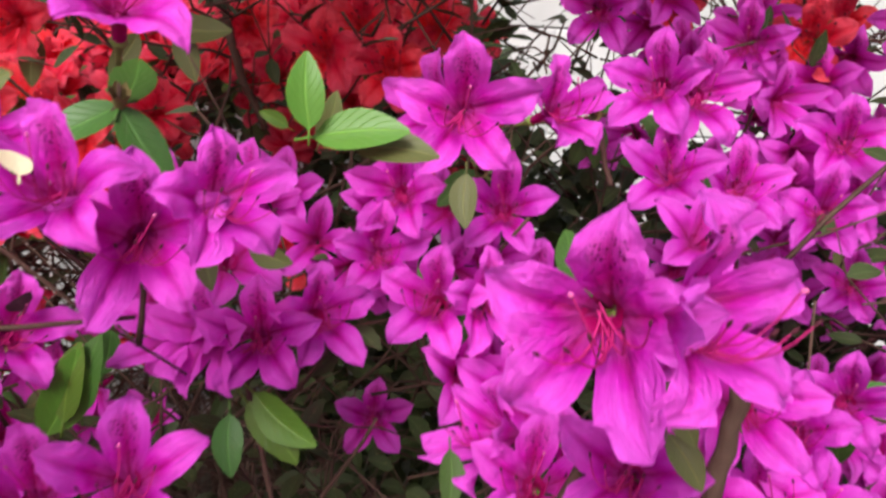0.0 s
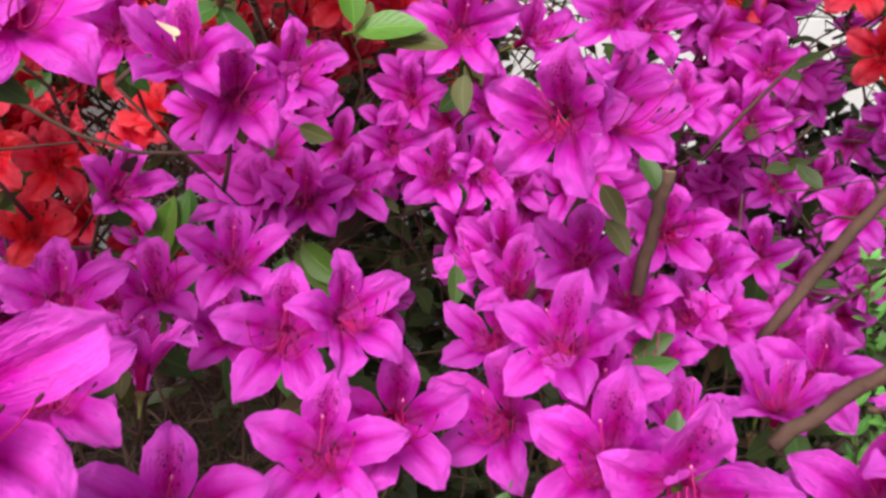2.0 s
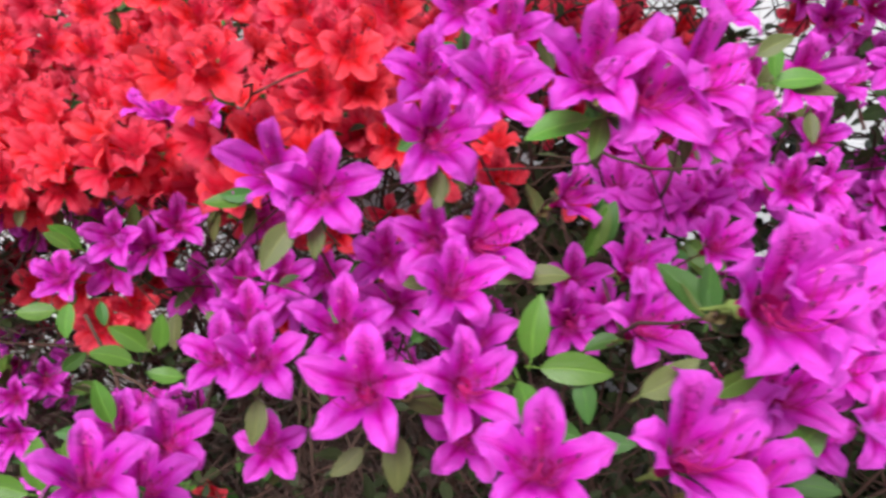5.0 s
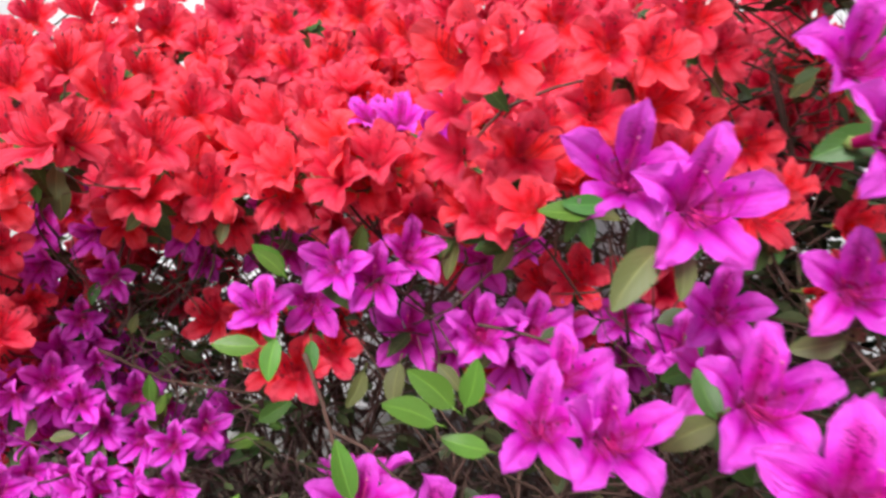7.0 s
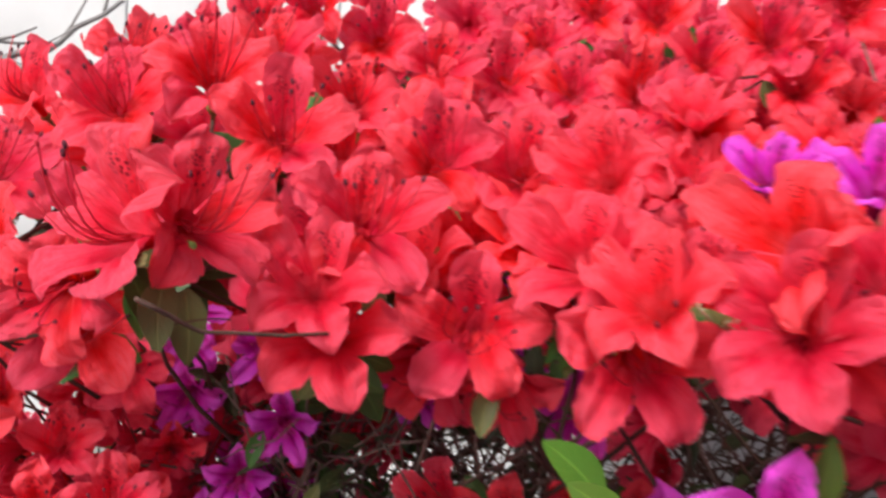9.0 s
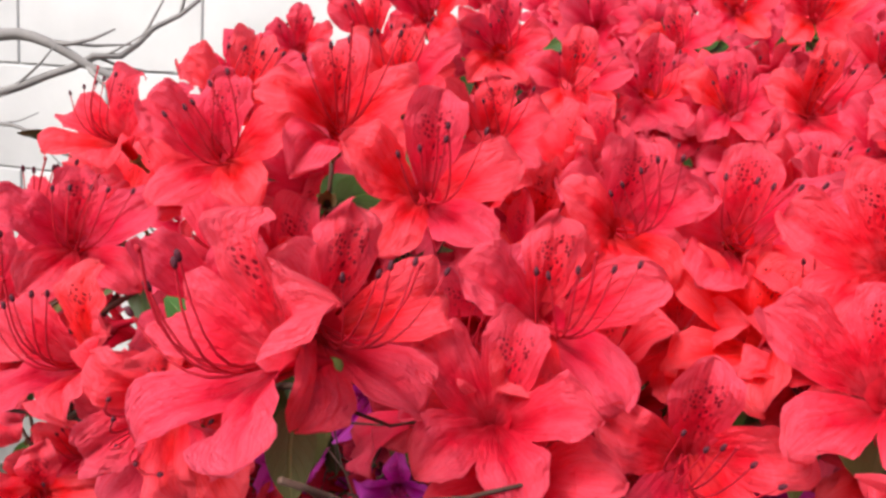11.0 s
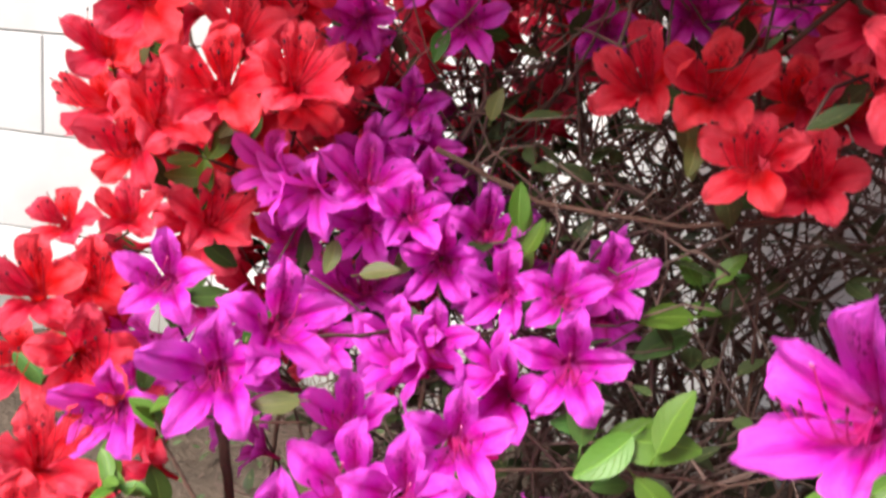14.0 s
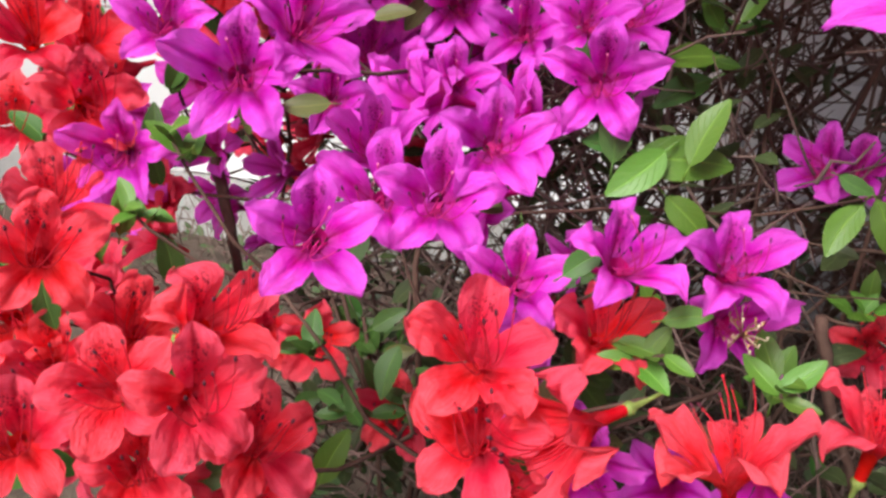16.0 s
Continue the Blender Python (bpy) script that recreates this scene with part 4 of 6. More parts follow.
truss(MAGENTA, [(-0.098, 0.275, 1.230, 18, 14, 0, 0.059), (-0.070, 0.282, 1.244, 40, 16, 0, 0.053), (-0.120, 0.259, 1.252, 3, 31, 0, 0.052)],
      [(FRESH, (-0.046, 0.314, 1.265), (-0.047, 0.317, 1.294), 10), (FRESH, (-0.045, 0.320, 1.261), (-0.008, 0.316, 1.267), 6), (OLIVE, (-0.030, 0.326, 1.257), (0.004, 0.320, 1.257), 3), (OLIVE, (-0.047, 0.346, 1.255), (-0.040, 0.347, 1.276), 8), (OLIVE, (-0.106, 0.363, 1.201), (-0.097, 0.350, 1.183), 11)])
truss(MAGENTA, [(0.014, 0.416, 1.260, 1, 8, 0, 0.071), (0.039, 0.430, 1.208, -4, 24, 0, 0.052)],
      [(OLIVE, (0.017, 0.398, 1.233), (0.018, 0.384, 1.209), -1)])
truss(MAGENTA, [(0.073, 0.477, 1.258, 32, 23, 0, 0.062), (0.127, 0.482, 1.273, -25, 13, 0, 0.062)])
truss(MAGENTA, [(-0.005, 0.502, 1.250, -40, 19, 0, 0.062)])
truss(MAGENTA, [(0.048, 0.196, 1.240, -16, 6, 0, 0.061), (0.074, 0.187, 1.245, 36, 16, 0, 0.057)],
      [(OLIVE, (0.079, 0.240, 1.203), (0.089, 0.228, 1.187), -14)])
truss(MAGENTA, [(-0.184, 0.338, 1.162, 40, 28, 20, 0.052)],
      [(GREEN, (-0.159, 0.370, 1.127), (-0.154, 0.372, 1.155), 9), (GREEN, (-0.155, 0.338, 1.124), (-0.149, 0.342, 1.160), -11)])
truss(MAGENTA, [(-0.078, 0.360, 1.156, 8, 21, 0, 0.055), (-0.051, 0.378, 1.161, 26, 25, 0, 0.053)],
      [(FRESH, (-0.085, 0.364, 1.119), (-0.058, 0.350, 1.095), 12), (GREEN, (-0.090, 0.350, 1.120), (-0.086, 0.335, 1.095), 15), (GREEN, (-0.128, 0.476, 1.062), (-0.133, 0.464, 1.046), 16), (FRESH, (-0.082, 0.365, 1.124), (-0.049, 0.351, 1.104), 7), (OLIVE, (-0.084, 0.369, 1.199), (-0.062, 0.361, 1.194), 7)])
truss(MAGENTA, [(0.004, 0.376, 1.173, -13, 28, 0, 0.055), (0.031, 0.374, 1.176, 20, 9, 0, 0.052)],
      [(GREEN, (0.083, 0.403, 1.117), (0.088, 0.404, 1.138), -11)])
truss(MAGENTA, [(-0.157, 0.194, 1.151, 29, 33, 0, 0.052), (-0.151, 0.167, 1.121, 30, 40, 0, 0.065), (-0.127, 0.202, 1.124, -176, 70, 0, 0.052)],
      [(OLIVE, (-0.145, 0.220, 1.113), (-0.141, 0.208, 1.096), 23), (GREEN, (-0.187, 0.186, 1.076), (-0.181, 0.172, 1.047), -11), (GREEN, (-0.180, 0.163, 1.042), (-0.151, 0.158, 1.043), -14)])
truss(MAGENTA, [(-0.059, 0.178, 1.146, 4, 28, 0, 0.059), (-0.031, 0.168, 1.161, 40, 33, 0, 0.052), (-0.038, 0.148, 1.111, -2, 34, 0, 0.062), (-0.010, 0.174, 1.110, 11, 28, 0, 0.062)])
truss(MAGENTA, [(-0.094, 0.237, 1.158, 15, 36, 0, 0.052), (-0.141, 0.264, 1.130, 22, 43, 0, 0.052)],
      [(FRESH, (-0.170, 0.332, 1.114), (-0.155, 0.338, 1.155), 27), (FRESH, (-0.162, 0.333, 1.121), (-0.155, 0.339, 1.158), 19)])
truss(MAGENTA, [(0.048, 0.281, 1.136, -11, 42, 0, 0.053), (0.030, 0.308, 1.142, -61, 23, 0, 0.052), (0.035, 0.263, 1.111, -26, 34, 0, 0.054), (0.074, 0.244, 1.166, -22, 34, 0, 0.052)],
      [(GREEN, (0.015, 0.298, 1.139), (0.016, 0.285, 1.119), -1), (OLIVE, (0.082, 0.234, 1.188), (0.092, 0.223, 1.175), -19), (GREEN, (0.107, 0.283, 1.209), (0.117, 0.271, 1.193), -16)])
truss(MAGENTA, [(0.059, 0.188, 1.144, -22, 36, 0, 0.058), (0.078, 0.186, 1.122, -6, 31, 0, 0.056), (0.035, 0.199, 1.099, -28, 30, 0, 0.062), (0.074, 0.146, 1.114, -23, 32, 0, 0.069)],
      [(GREEN, (0.035, 0.141, 1.101), (0.027, 0.129, 1.083), -11), (GREEN, (0.091, 0.194, 1.132), (0.111, 0.189, 1.138), -22)])
truss(MAGENTA, [(0.112, 0.284, 1.131, -21, 37, 0, 0.053), (0.128, 0.273, 1.101, -23, 36, 0, 0.052), (0.133, 0.299, 1.165, -8, 24, 0, 0.055), (0.156, 0.318, 1.108, -1, 39, 0, 0.052)],
      [(GREEN, (0.115, 0.275, 1.097), (0.136, 0.273, 1.113), -17)])
truss(MAGENTA, [(0.287, 0.528, 1.142, -27, 17, 0, 0.052), (0.297, 0.567, 1.189, -36, 10, 0, 0.052), (0.254, 0.518, 1.194, -22, 17, 0, 0.062)])
truss(MAGENTA, [(0.355, 0.591, 1.136, -20, 23, 0, 0.056)])
truss(MAGENTA, [(0.346, 0.557, 1.037, -32, 33, 0, 0.053), (0.312, 0.556, 1.033, -30, 34, 0, 0.053)])
truss(MAGENTA, [(0.180, 0.317, 1.107, -16, 38, 0, 0.052), (0.173, 0.337, 1.135, -25, 28, 0, 0.052), (0.222, 0.330, 1.091, -15, 34, 0, 0.060)])
truss(MAGENTA, [(0.308, 0.449, 1.032, -46, 34, 0, 0.062)])
truss(MAGENTA, [(0.239, 0.378, 1.037, -39, 87, 0, 0.062)],
      [(GREEN, (0.193, 0.481, 0.981), (0.201, 0.482, 1.003), -20)])
truss(MAGENTA, [(0.301, 0.627, 1.163, -23, 9, 0, 0.053)])
truss(MAGENTA, [(0.360, 0.662, 1.201, -16, 7, 0, 0.062)])
truss(MAGENTA, [(-0.018, 0.441, 1.211, -10, 17, 0, 0.052), (-0.028, 0.430, 1.178, 12, 22, 0, 0.052)],
      [(FRESH, (-0.097, 0.528, 1.229), (-0.115, 0.525, 1.239), 12)])
truss(MAGENTA, [(0.159, 0.507, 1.266, 7, 13, 0, 0.062), (0.136, 0.468, 1.227, -17, 25, 0, 0.062)])
truss(MAGENTA, [(0.197, 0.519, 1.208, 0, 23, 0, 0.062)])
truss(MAGENTA, [(0.222, 0.620, 1.294, -19, 1, 0, 0.062)])
truss(MAGENTA, [(0.112, 0.625, 1.312, -9, 0, 0, 0.062)])
truss(MAGENTA, [(0.275, 0.551, 1.236, -16, 14, 0, 0.065)])
truss(MAGENTA, [(-0.040, 0.570, 0.997, 4, 29, 0, 0.062)])
truss(MAGENTA, [(-0.162, 0.296, 1.255, 22, 19, 0, 0.052)])
truss(MAGENTA, [(-0.171, 0.141, 1.265, 16, 20, 0, 0.072), (-0.141, 0.146, 1.275, 37, 23, 0, 0.069), (-0.202, 0.134, 1.276, -4, 29, 0, 0.064)],
      [(FRESH, (-0.200, 0.145, 1.248), (-0.236, 0.136, 1.237), 21), (FRESH, (-0.193, 0.153, 1.250), (-0.199, 0.139, 1.227), 18), (OLIVE, (-0.193, 0.168, 1.238), (-0.194, 0.155, 1.219), 17), (OLIVE, (-0.105, 0.179, 1.285), (-0.086, 0.176, 1.297), 5)])
truss(MAGENTA, [(-0.250, 0.180, 1.261, 14, 25, 0, 0.062), (-0.289, 0.206, 1.227, 21, 13, 0, 0.070)],
      [(OLIVE, (-0.286, 0.207, 1.204), (-0.286, 0.194, 1.182), 25), (OLIVE, (-0.288, 0.208, 1.206), (-0.284, 0.195, 1.182), 0)])
truss(MAGENTA, [(-0.253, 0.207, 1.158, 34, 29, 0, 0.067), (-0.290, 0.228, 1.151, -2, 25, 0, 0.058), (-0.272, 0.166, 1.141, 16, 33, 0, 0.062)],
      [(FRESH, (-0.223, 0.208, 1.137), (-0.263, 0.203, 1.136), 21), (GREEN, (-0.298, 0.185, 1.092), (-0.286, 0.186, 1.116), 1), (OLIVE, (-0.227, 0.205, 1.134), (-0.198, 0.202, 1.140), -7)])
truss(MAGENTA, [(-0.130, 0.018, 1.189, 14, 25, 5, 0.073), (-0.111, 0.034, 1.191, 43, 26, 0, 0.070)])
truss(MAGENTA, [(0.097, 0.119, 1.117, -9, 24, 0, 0.071)])
truss(MAGENTA, [(0.182, 0.139, 1.101, -31, 32, 0, 0.066), (0.187, 0.114, 1.131, 25, 72, 0, 0.070), (0.196, 0.152, 1.064, -8, 47, 0, 0.062), (0.165, 0.172, 1.064, -15, 37, 0, 0.054)],
      [(GREEN, (0.233, 0.172, 1.051), (0.238, 0.161, 1.036), -32)])
truss(MAGENTA, [(-0.086, 0.108, 1.109, 10, 41, 0, 0.063), (-0.054, 0.138, 1.068, -10, 23, 0, 0.052), (-0.131, 0.067, 1.114, 177, 76, 0, 0.062)],
      [(FRESH, (-0.088, 0.095, 1.064), (-0.063, 0.098, 1.099), 3), (GREEN, (-0.074, 0.112, 1.049), (-0.046, 0.105, 1.050), 1)])
truss(MAGENTA, [(-0.261, 0.181, 1.096, 13, 62, 0, 0.066), (-0.258, 0.160, 1.041, 0, 24, 0, 0.062)],
      [(FRESH, (-0.251, 0.187, 1.065), (-0.291, 0.184, 1.069), 25), (FRESH, (-0.240, 0.175, 1.073), (-0.239, 0.157, 1.036), 22), (GREEN, (-0.224, 0.176, 1.056), (-0.185, 0.164, 1.041), 18), (FRESH, (-0.242, 0.186, 1.061), (-0.234, 0.188, 1.090), 21), (FRESH, (-0.220, 0.181, 1.088), (-0.216, 0.186, 1.129), -7), (FRESH, (-0.213, 0.186, 1.079), (-0.166, 0.182, 1.079), -10), (FRESH, (-0.228, 0.170, 1.076), (-0.215, 0.154, 1.039), -7), (FRESH, (-0.231, 0.176, 1.073), (-0.263, 0.171, 1.085), -4)])
truss(MAGENTA, [(-0.261, 0.107, 1.102, 29, 34, 0, 0.062), (-0.319, 0.101, 1.098, -2, 25, 0, 0.069)],
      [(OLIVE, (-0.300, 0.103, 1.071), (-0.298, 0.088, 1.041), 2), (OLIVE, (-0.319, 0.106, 1.058), (-0.336, 0.095, 1.046), 6), (OLIVE, (-0.304, 0.164, 1.066), (-0.301, 0.164, 1.089), 2)])
truss(MAGENTA, [(-0.165, -0.009, 1.134, 23, 45, 0, 0.062), (-0.139, 0.008, 1.115, 1, 57, 0, 0.062)],
      [(FRESH, (-0.153, 0.021, 1.145), (-0.132, 0.018, 1.160), 16), (OLIVE, (-0.186, 0.011, 1.148), (-0.164, 0.011, 1.166), -18)])
truss(MAGENTA, [(-0.089, -0.044, 1.154, 16, 57, 0, 0.062)])
truss(MAGENTA, [(-0.025, 0.113, 1.087, 7, 29, 0, 0.052), (-0.050, 0.157, 1.077, 0, 27, 0, 0.052)],
      [(GREEN, (0.008, 0.118, 1.056), (0.032, 0.113, 1.061), -10), (OLIVE, (-0.070, 0.220, 1.021), (-0.038, 0.214, 1.013), -23)])
truss(MAGENTA, [(0.103, 0.121, 1.050, -23, 40, 0, 0.065), (0.135, 0.101, 1.058, -17, 51, 0, 0.062)],
      [(GREEN, (0.048, 0.131, 1.047), (0.082, 0.128, 1.062), -16)])
truss(MAGENTA, [(0.214, 0.265, 1.098, -29, 33, 0, 0.062), (0.178, 0.230, 1.101, -32, 68, 0, 0.055)])
truss(MAGENTA, [(0.342, 0.495, 1.132, -28, 21, 0, 0.062)])
truss(MAGENTA, [(-0.298, 0.257, 1.261, 3, 24, 0, 0.062), (-0.263, 0.259, 1.263, 19, 19, 0, 0.062), (-0.278, 0.275, 1.307, 1, 9, 0, 0.052), (-0.245, 0.271, 1.289, -2, 11, 0, 0.059)])
truss(MAGENTA, [(-0.367, 0.229, 1.182, 16, 17, 0, 0.073), (-0.404, 0.236, 1.193, -6, 25, 0, 0.062)],
      [(OLIVE, (-0.384, 0.223, 1.160), (-0.404, 0.206, 1.129), 12), (OLIVE, (-0.373, 0.231, 1.161), (-0.370, 0.218, 1.136), 9), (GREEN, (-0.413, 0.226, 1.178), (-0.434, 0.218, 1.177), 14), (FRESH, (-0.419, 0.227, 1.173), (-0.445, 0.216, 1.173), -3)])
truss(MAGENTA, [(-0.333, 0.312, 1.111, -4, 26, 0, 0.059), (-0.325, 0.331, 1.063, 5, 30, 0, 0.062)])
truss(MAGENTA, [(-0.340, 0.159, 1.112, 9, 31, 0, 0.063)])
truss(MAGENTA, [(-0.398, 0.178, 1.077, 16, 33, 0, 0.060), (-0.430, 0.192, 1.071, 1, 33, 0, 0.054), (-0.422, 0.235, 1.084, 17, 35, 0, 0.052)],
      [(OLIVE, (-0.400, 0.178, 1.048), (-0.402, 0.164, 1.020), 13), (FRESH, (-0.454, 0.185, 1.057), (-0.476, 0.179, 1.063), 20), (FRESH, (-0.472, 0.173, 1.081), (-0.494, 0.167, 1.098), 5), (FRESH, (-0.467, 0.181, 1.079), (-0.464, 0.180, 1.104), 2), (FRESH, (-0.478, 0.164, 1.076), (-0.502, 0.155, 1.085), 6)])
truss(MAGENTA, [(-0.486, 0.431, 1.040, 17, 28, 0, 0.061), (-0.445, 0.435, 1.047, 25, 27, 0, 0.061)],
      [(OLIVE, (-0.547, 0.417, 1.010), (-0.547, 0.405, 0.976), 9), (OLIVE, (-0.516, 0.410, 1.016), (-0.495, 0.404, 0.999), 5)])
truss(MAGENTA, [(-0.464, 0.073, 1.051, 30, 50, 0, 0.062)])
truss(MAGENTA, [(-0.476, 0.210, 0.993, 41, 36, 0, 0.062)])
truss(MAGENTA, [(-0.529, 0.247, 0.978, 14, 47, 0, 0.062)],
      [(FRESH, (-0.534, 0.242, 0.986), (-0.546, 0.245, 1.020), 25)])
truss(MAGENTA, [(-0.551, 0.347, 0.948, 174, 82, 0, 0.062)])
truss(MAGENTA, [(-0.226, 0.009, 1.113, -7, 40, 0, 0.062)])
truss(MAGENTA, [(-0.401, 0.209, 0.994, 15, 29, 0, 0.053)])
truss(MAGENTA, [(-0.185, 0.268, 1.081, 3, 21, 0, 0.056)])
truss(MAGENTA, [(-0.464, 0.140, 1.001, 38, 40, 0, 0.062)],
      [(FRESH, (-0.550, 0.166, 0.974), (-0.553, 0.170, 1.011), 29), (GREEN, (-0.518, 0.184, 1.006), (-0.543, 0.178, 1.012), 26), (FRESH, (-0.555, 0.158, 0.976), (-0.589, 0.153, 0.984), 31)])
truss(RED, [(-0.941, 0.408, 1.165, 54, 36, 0, 0.057), (-0.974, 0.392, 1.137, 44, 30, 0, 0.062), (-0.979, 0.433, 1.164, 19, 38, 0, 0.059), (-0.967, 0.445, 1.202, 7, 43, 0, 0.052)])
truss(RED, [(-0.856, 0.364, 1.131, 16, -6, 20, 0.052), (-0.902, 0.370, 1.139, 4, 34, 0, 0.052), (-0.813, 0.351, 1.163, -20, 22, -10, 0.063)],
      [(OLIVE, (-0.865, 0.445, 1.119), (-0.856, 0.436, 1.085), 34), (OLIVE, (-0.817, 0.377, 1.141), (-0.811, 0.368, 1.116), 34)])
truss(RED, [(-0.693, 0.525, 1.133, -5, 29, 0, 0.052), (-0.720, 0.546, 1.138, 43, 30, 0, 0.058), (-0.703, 0.512, 1.170, 30, 20, 0, 0.056), (-0.669, 0.511, 1.111, -5, 25, 0, 0.059)],
      [(OLIVE, (-0.716, 0.459, 1.099), (-0.716, 0.449, 1.079), 24)])
truss(RED, [(-0.750, 0.475, 1.095, 6, -19, 0, 0.052), (-0.756, 0.475, 1.111, 16, -21, 0, 0.052), (-0.721, 0.489, 1.089, 10, -17, 0, 0.052)],
      [(OLIVE, (-0.724, 0.512, 1.085), (-0.721, 0.503, 1.065), 6), (OLIVE, (-0.727, 0.548, 1.072), (-0.725, 0.538, 1.052), 6)])
truss(RED, [(-0.805, 0.378, 1.164, 74, 26, 10, 0.060)])
truss(RED, [(-0.765, 0.431, 1.163, 38, 24, 0, 0.060), (-0.793, 0.460, 1.143, -6, 23, 0, 0.062), (-0.758, 0.478, 1.188, 30, 28, 0, 0.054)],
      [(OLIVE, (-0.773, 0.452, 1.139), (-0.763, 0.444, 1.119), 28), (OLIVE, (-0.764, 0.456, 1.144), (-0.753, 0.451, 1.126), 14), (OLIVE, (-0.766, 0.455, 1.143), (-0.752, 0.452, 1.128), 15)])
truss(RED, [(-0.656, 0.429, 1.130, 19, 13, 0, 0.062)])
truss(RED, [(-0.722, 0.441, 1.124, 18, 14, 0, 0.058)])
truss(RED, [(-0.598, 0.444, 1.150, 8, 11, 0, 0.062), (-0.572, 0.454, 1.162, 25, 22, 0, 0.058)])
truss(RED, [(-0.486, 0.363, 1.252, 16, 13, 0, 0.070), (-0.514, 0.357, 1.248, -9, 10, 0, 0.066)])
truss(RED, [(-0.488, 0.541, 1.163, 1, 15, 0, 0.074), (-0.463, 0.566, 1.200, 0, 11, 0, 0.057)])
truss(RED, [(-0.432, 0.505, 1.184, 6, 14, 0, 0.060), (-0.421, 0.489, 1.219, 5, 11, 0, 0.062)])
truss(RED, [(-0.414, 0.481, 1.272, -6, 10, 0, 0.064), (-0.379, 0.507, 1.271, 6, 8, 0, 0.062), (-0.383, 0.434, 1.265, 25, 12, 0, 0.062), (-0.376, 0.462, 1.233, 18, 25, 0, 0.064)])
truss(RED, [(-0.717, 0.745, 1.239, 19, 19, 0, 0.071), (-0.766, 0.736, 1.235, 17, 24, 0, 0.062), (-0.744, 0.765, 1.194, 7, 33, 0, 0.062)],
      [(FRESH, (-0.704, 0.744, 1.158), (-0.716, 0.739, 1.176), 16)])
truss(RED, [(-0.724, 0.504, 1.186, 21, 28, 0, 0.063)])
truss(RED, [(-0.853, 0.692, 1.241, 24, 18, 0, 0.063), (-0.848, 0.715, 1.208, 23, 25, 0, 0.062), (-0.815, 0.727, 1.239, 31, 19, 0, 0.062)])
truss(RED, [(-0.416, 0.554, 1.065, 1, 18, 0, 0.062), (-0.446, 0.605, 1.051, -11, 16, 0, 0.062)])
truss(RED, [(-0.648, 0.472, 0.968, 7, 16, 0, 0.060), (-0.623, 0.489, 0.984, 15, 20, 0, 0.052)],
      [(OLIVE, (-0.585, 0.455, 0.984), (-0.593, 0.440, 0.955), 22)])
truss(RED, [(-0.713, 0.654, 1.195, 26, 27, 0, 0.062), (-0.700, 0.606, 1.166, 20, 36, 0, 0.052)])
truss(RED, [(-0.859, 0.453, 1.218, 39, 30, 0, 0.062), (-0.823, 0.455, 1.193, 36, 27, 0, 0.062), (-0.905, 0.441, 1.200, 28, 31, 0, 0.062)])
truss(RED, [(-0.840, 0.893, 1.284, 19, 16, 0, 0.062), (-0.795, 0.907, 1.316, 17, 10, 0, 0.062)])
truss(RED, [(-0.914, 0.713, 1.263, 27, 17, 0, 0.062), (-0.943, 0.755, 1.260, 23, 26, 0, 0.062), (-0.954, 0.680, 1.283, 23, 23, 0, 0.066)])
truss(RED, [(-0.637, 0.768, 1.282, 9, 16, 0, 0.068), (-0.615, 0.766, 1.251, 7, 18, 0, 0.062), (-0.592, 0.781, 1.309, -2, 8, 0, 0.074), (-0.683, 0.805, 1.269, 11, 17, 0, 0.062)])
truss(RED, [(-0.354, 0.516, 1.298, -5, 4, 0, 0.062)])
truss(RED, [(-0.548, 0.538, 1.134, 17, 8, 0, 0.057)])
truss(RED, [(-0.488, 0.578, 0.949, 4, 11, 0, 0.057)])
truss(RED, [(-1.128, 0.777, 1.264, 26, 17, 0, 0.062)])
truss(RED, [(-0.735, 0.896, 1.312, 13, 10, 0, 0.068)])
truss(RED, [(-0.974, 0.697, 1.235, 31, 24, 0, 0.062), (-0.998, 0.687, 1.268, 17, 25, 0, 0.062)])
truss(RED, [(-0.462, 0.585, 1.296, 8, 5, 0, 0.062), (-0.465, 0.575, 1.247, 8, 14, 0, 0.062)])
truss(RED, [(-0.912, 0.883, 1.300, 23, 11, 0, 0.062)])
truss(RED, [(-0.845, 0.556, 1.212, 28, 25, 0, 0.056), (-0.877, 0.525, 1.235, 29, 33, 0, 0.052)])
truss(RED, [(-0.643, 0.503, 1.159, 15, 20, 0, 0.055)])
truss(RED, [(-0.891, 0.595, 1.056, 31, -3, 0, 0.062)],
      [(OLIVE, (-0.961, 0.561, 1.099), (-0.955, 0.550, 1.065), 36)])
truss(RED, [(-0.315, 0.609, 1.281, 0, -2, 0, 0.062)],
      [(OLIVE, (-0.228, 0.625, 1.277), (-0.246, 0.609, 1.247), 21), (OLIVE, (-0.311, 0.637, 1.270), (-0.309, 0.619, 1.234), 27)])
truss(RED, [(-0.379, 0.576, 1.171, 3, 5, 0, 0.057)])
truss(RED, [(-0.469, 0.444, 1.184, 15, 23, 0, 0.064)])
truss(RED, [(-0.344, 0.478, 1.179, 6, 8, 0, 0.061)])
truss(RED, [(-0.598, 0.586, 1.097, 13, -9, 0, 0.062)])
truss(RED, [(-0.335, 0.594, 1.223, 0, 1, 0, 0.062)])
truss(RED, [(-0.274, 0.606, 1.200, -3, 3, 0, 0.062)],
      [(OLIVE, (-0.201, 0.632, 1.277), (-0.185, 0.616, 1.246), 18), (OLIVE, (-0.205, 0.627, 1.284), (-0.157, 0.620, 1.283), 17)])
truss(RED, [(-0.930, 0.486, 1.217, 35, 41, 0, 0.062)])
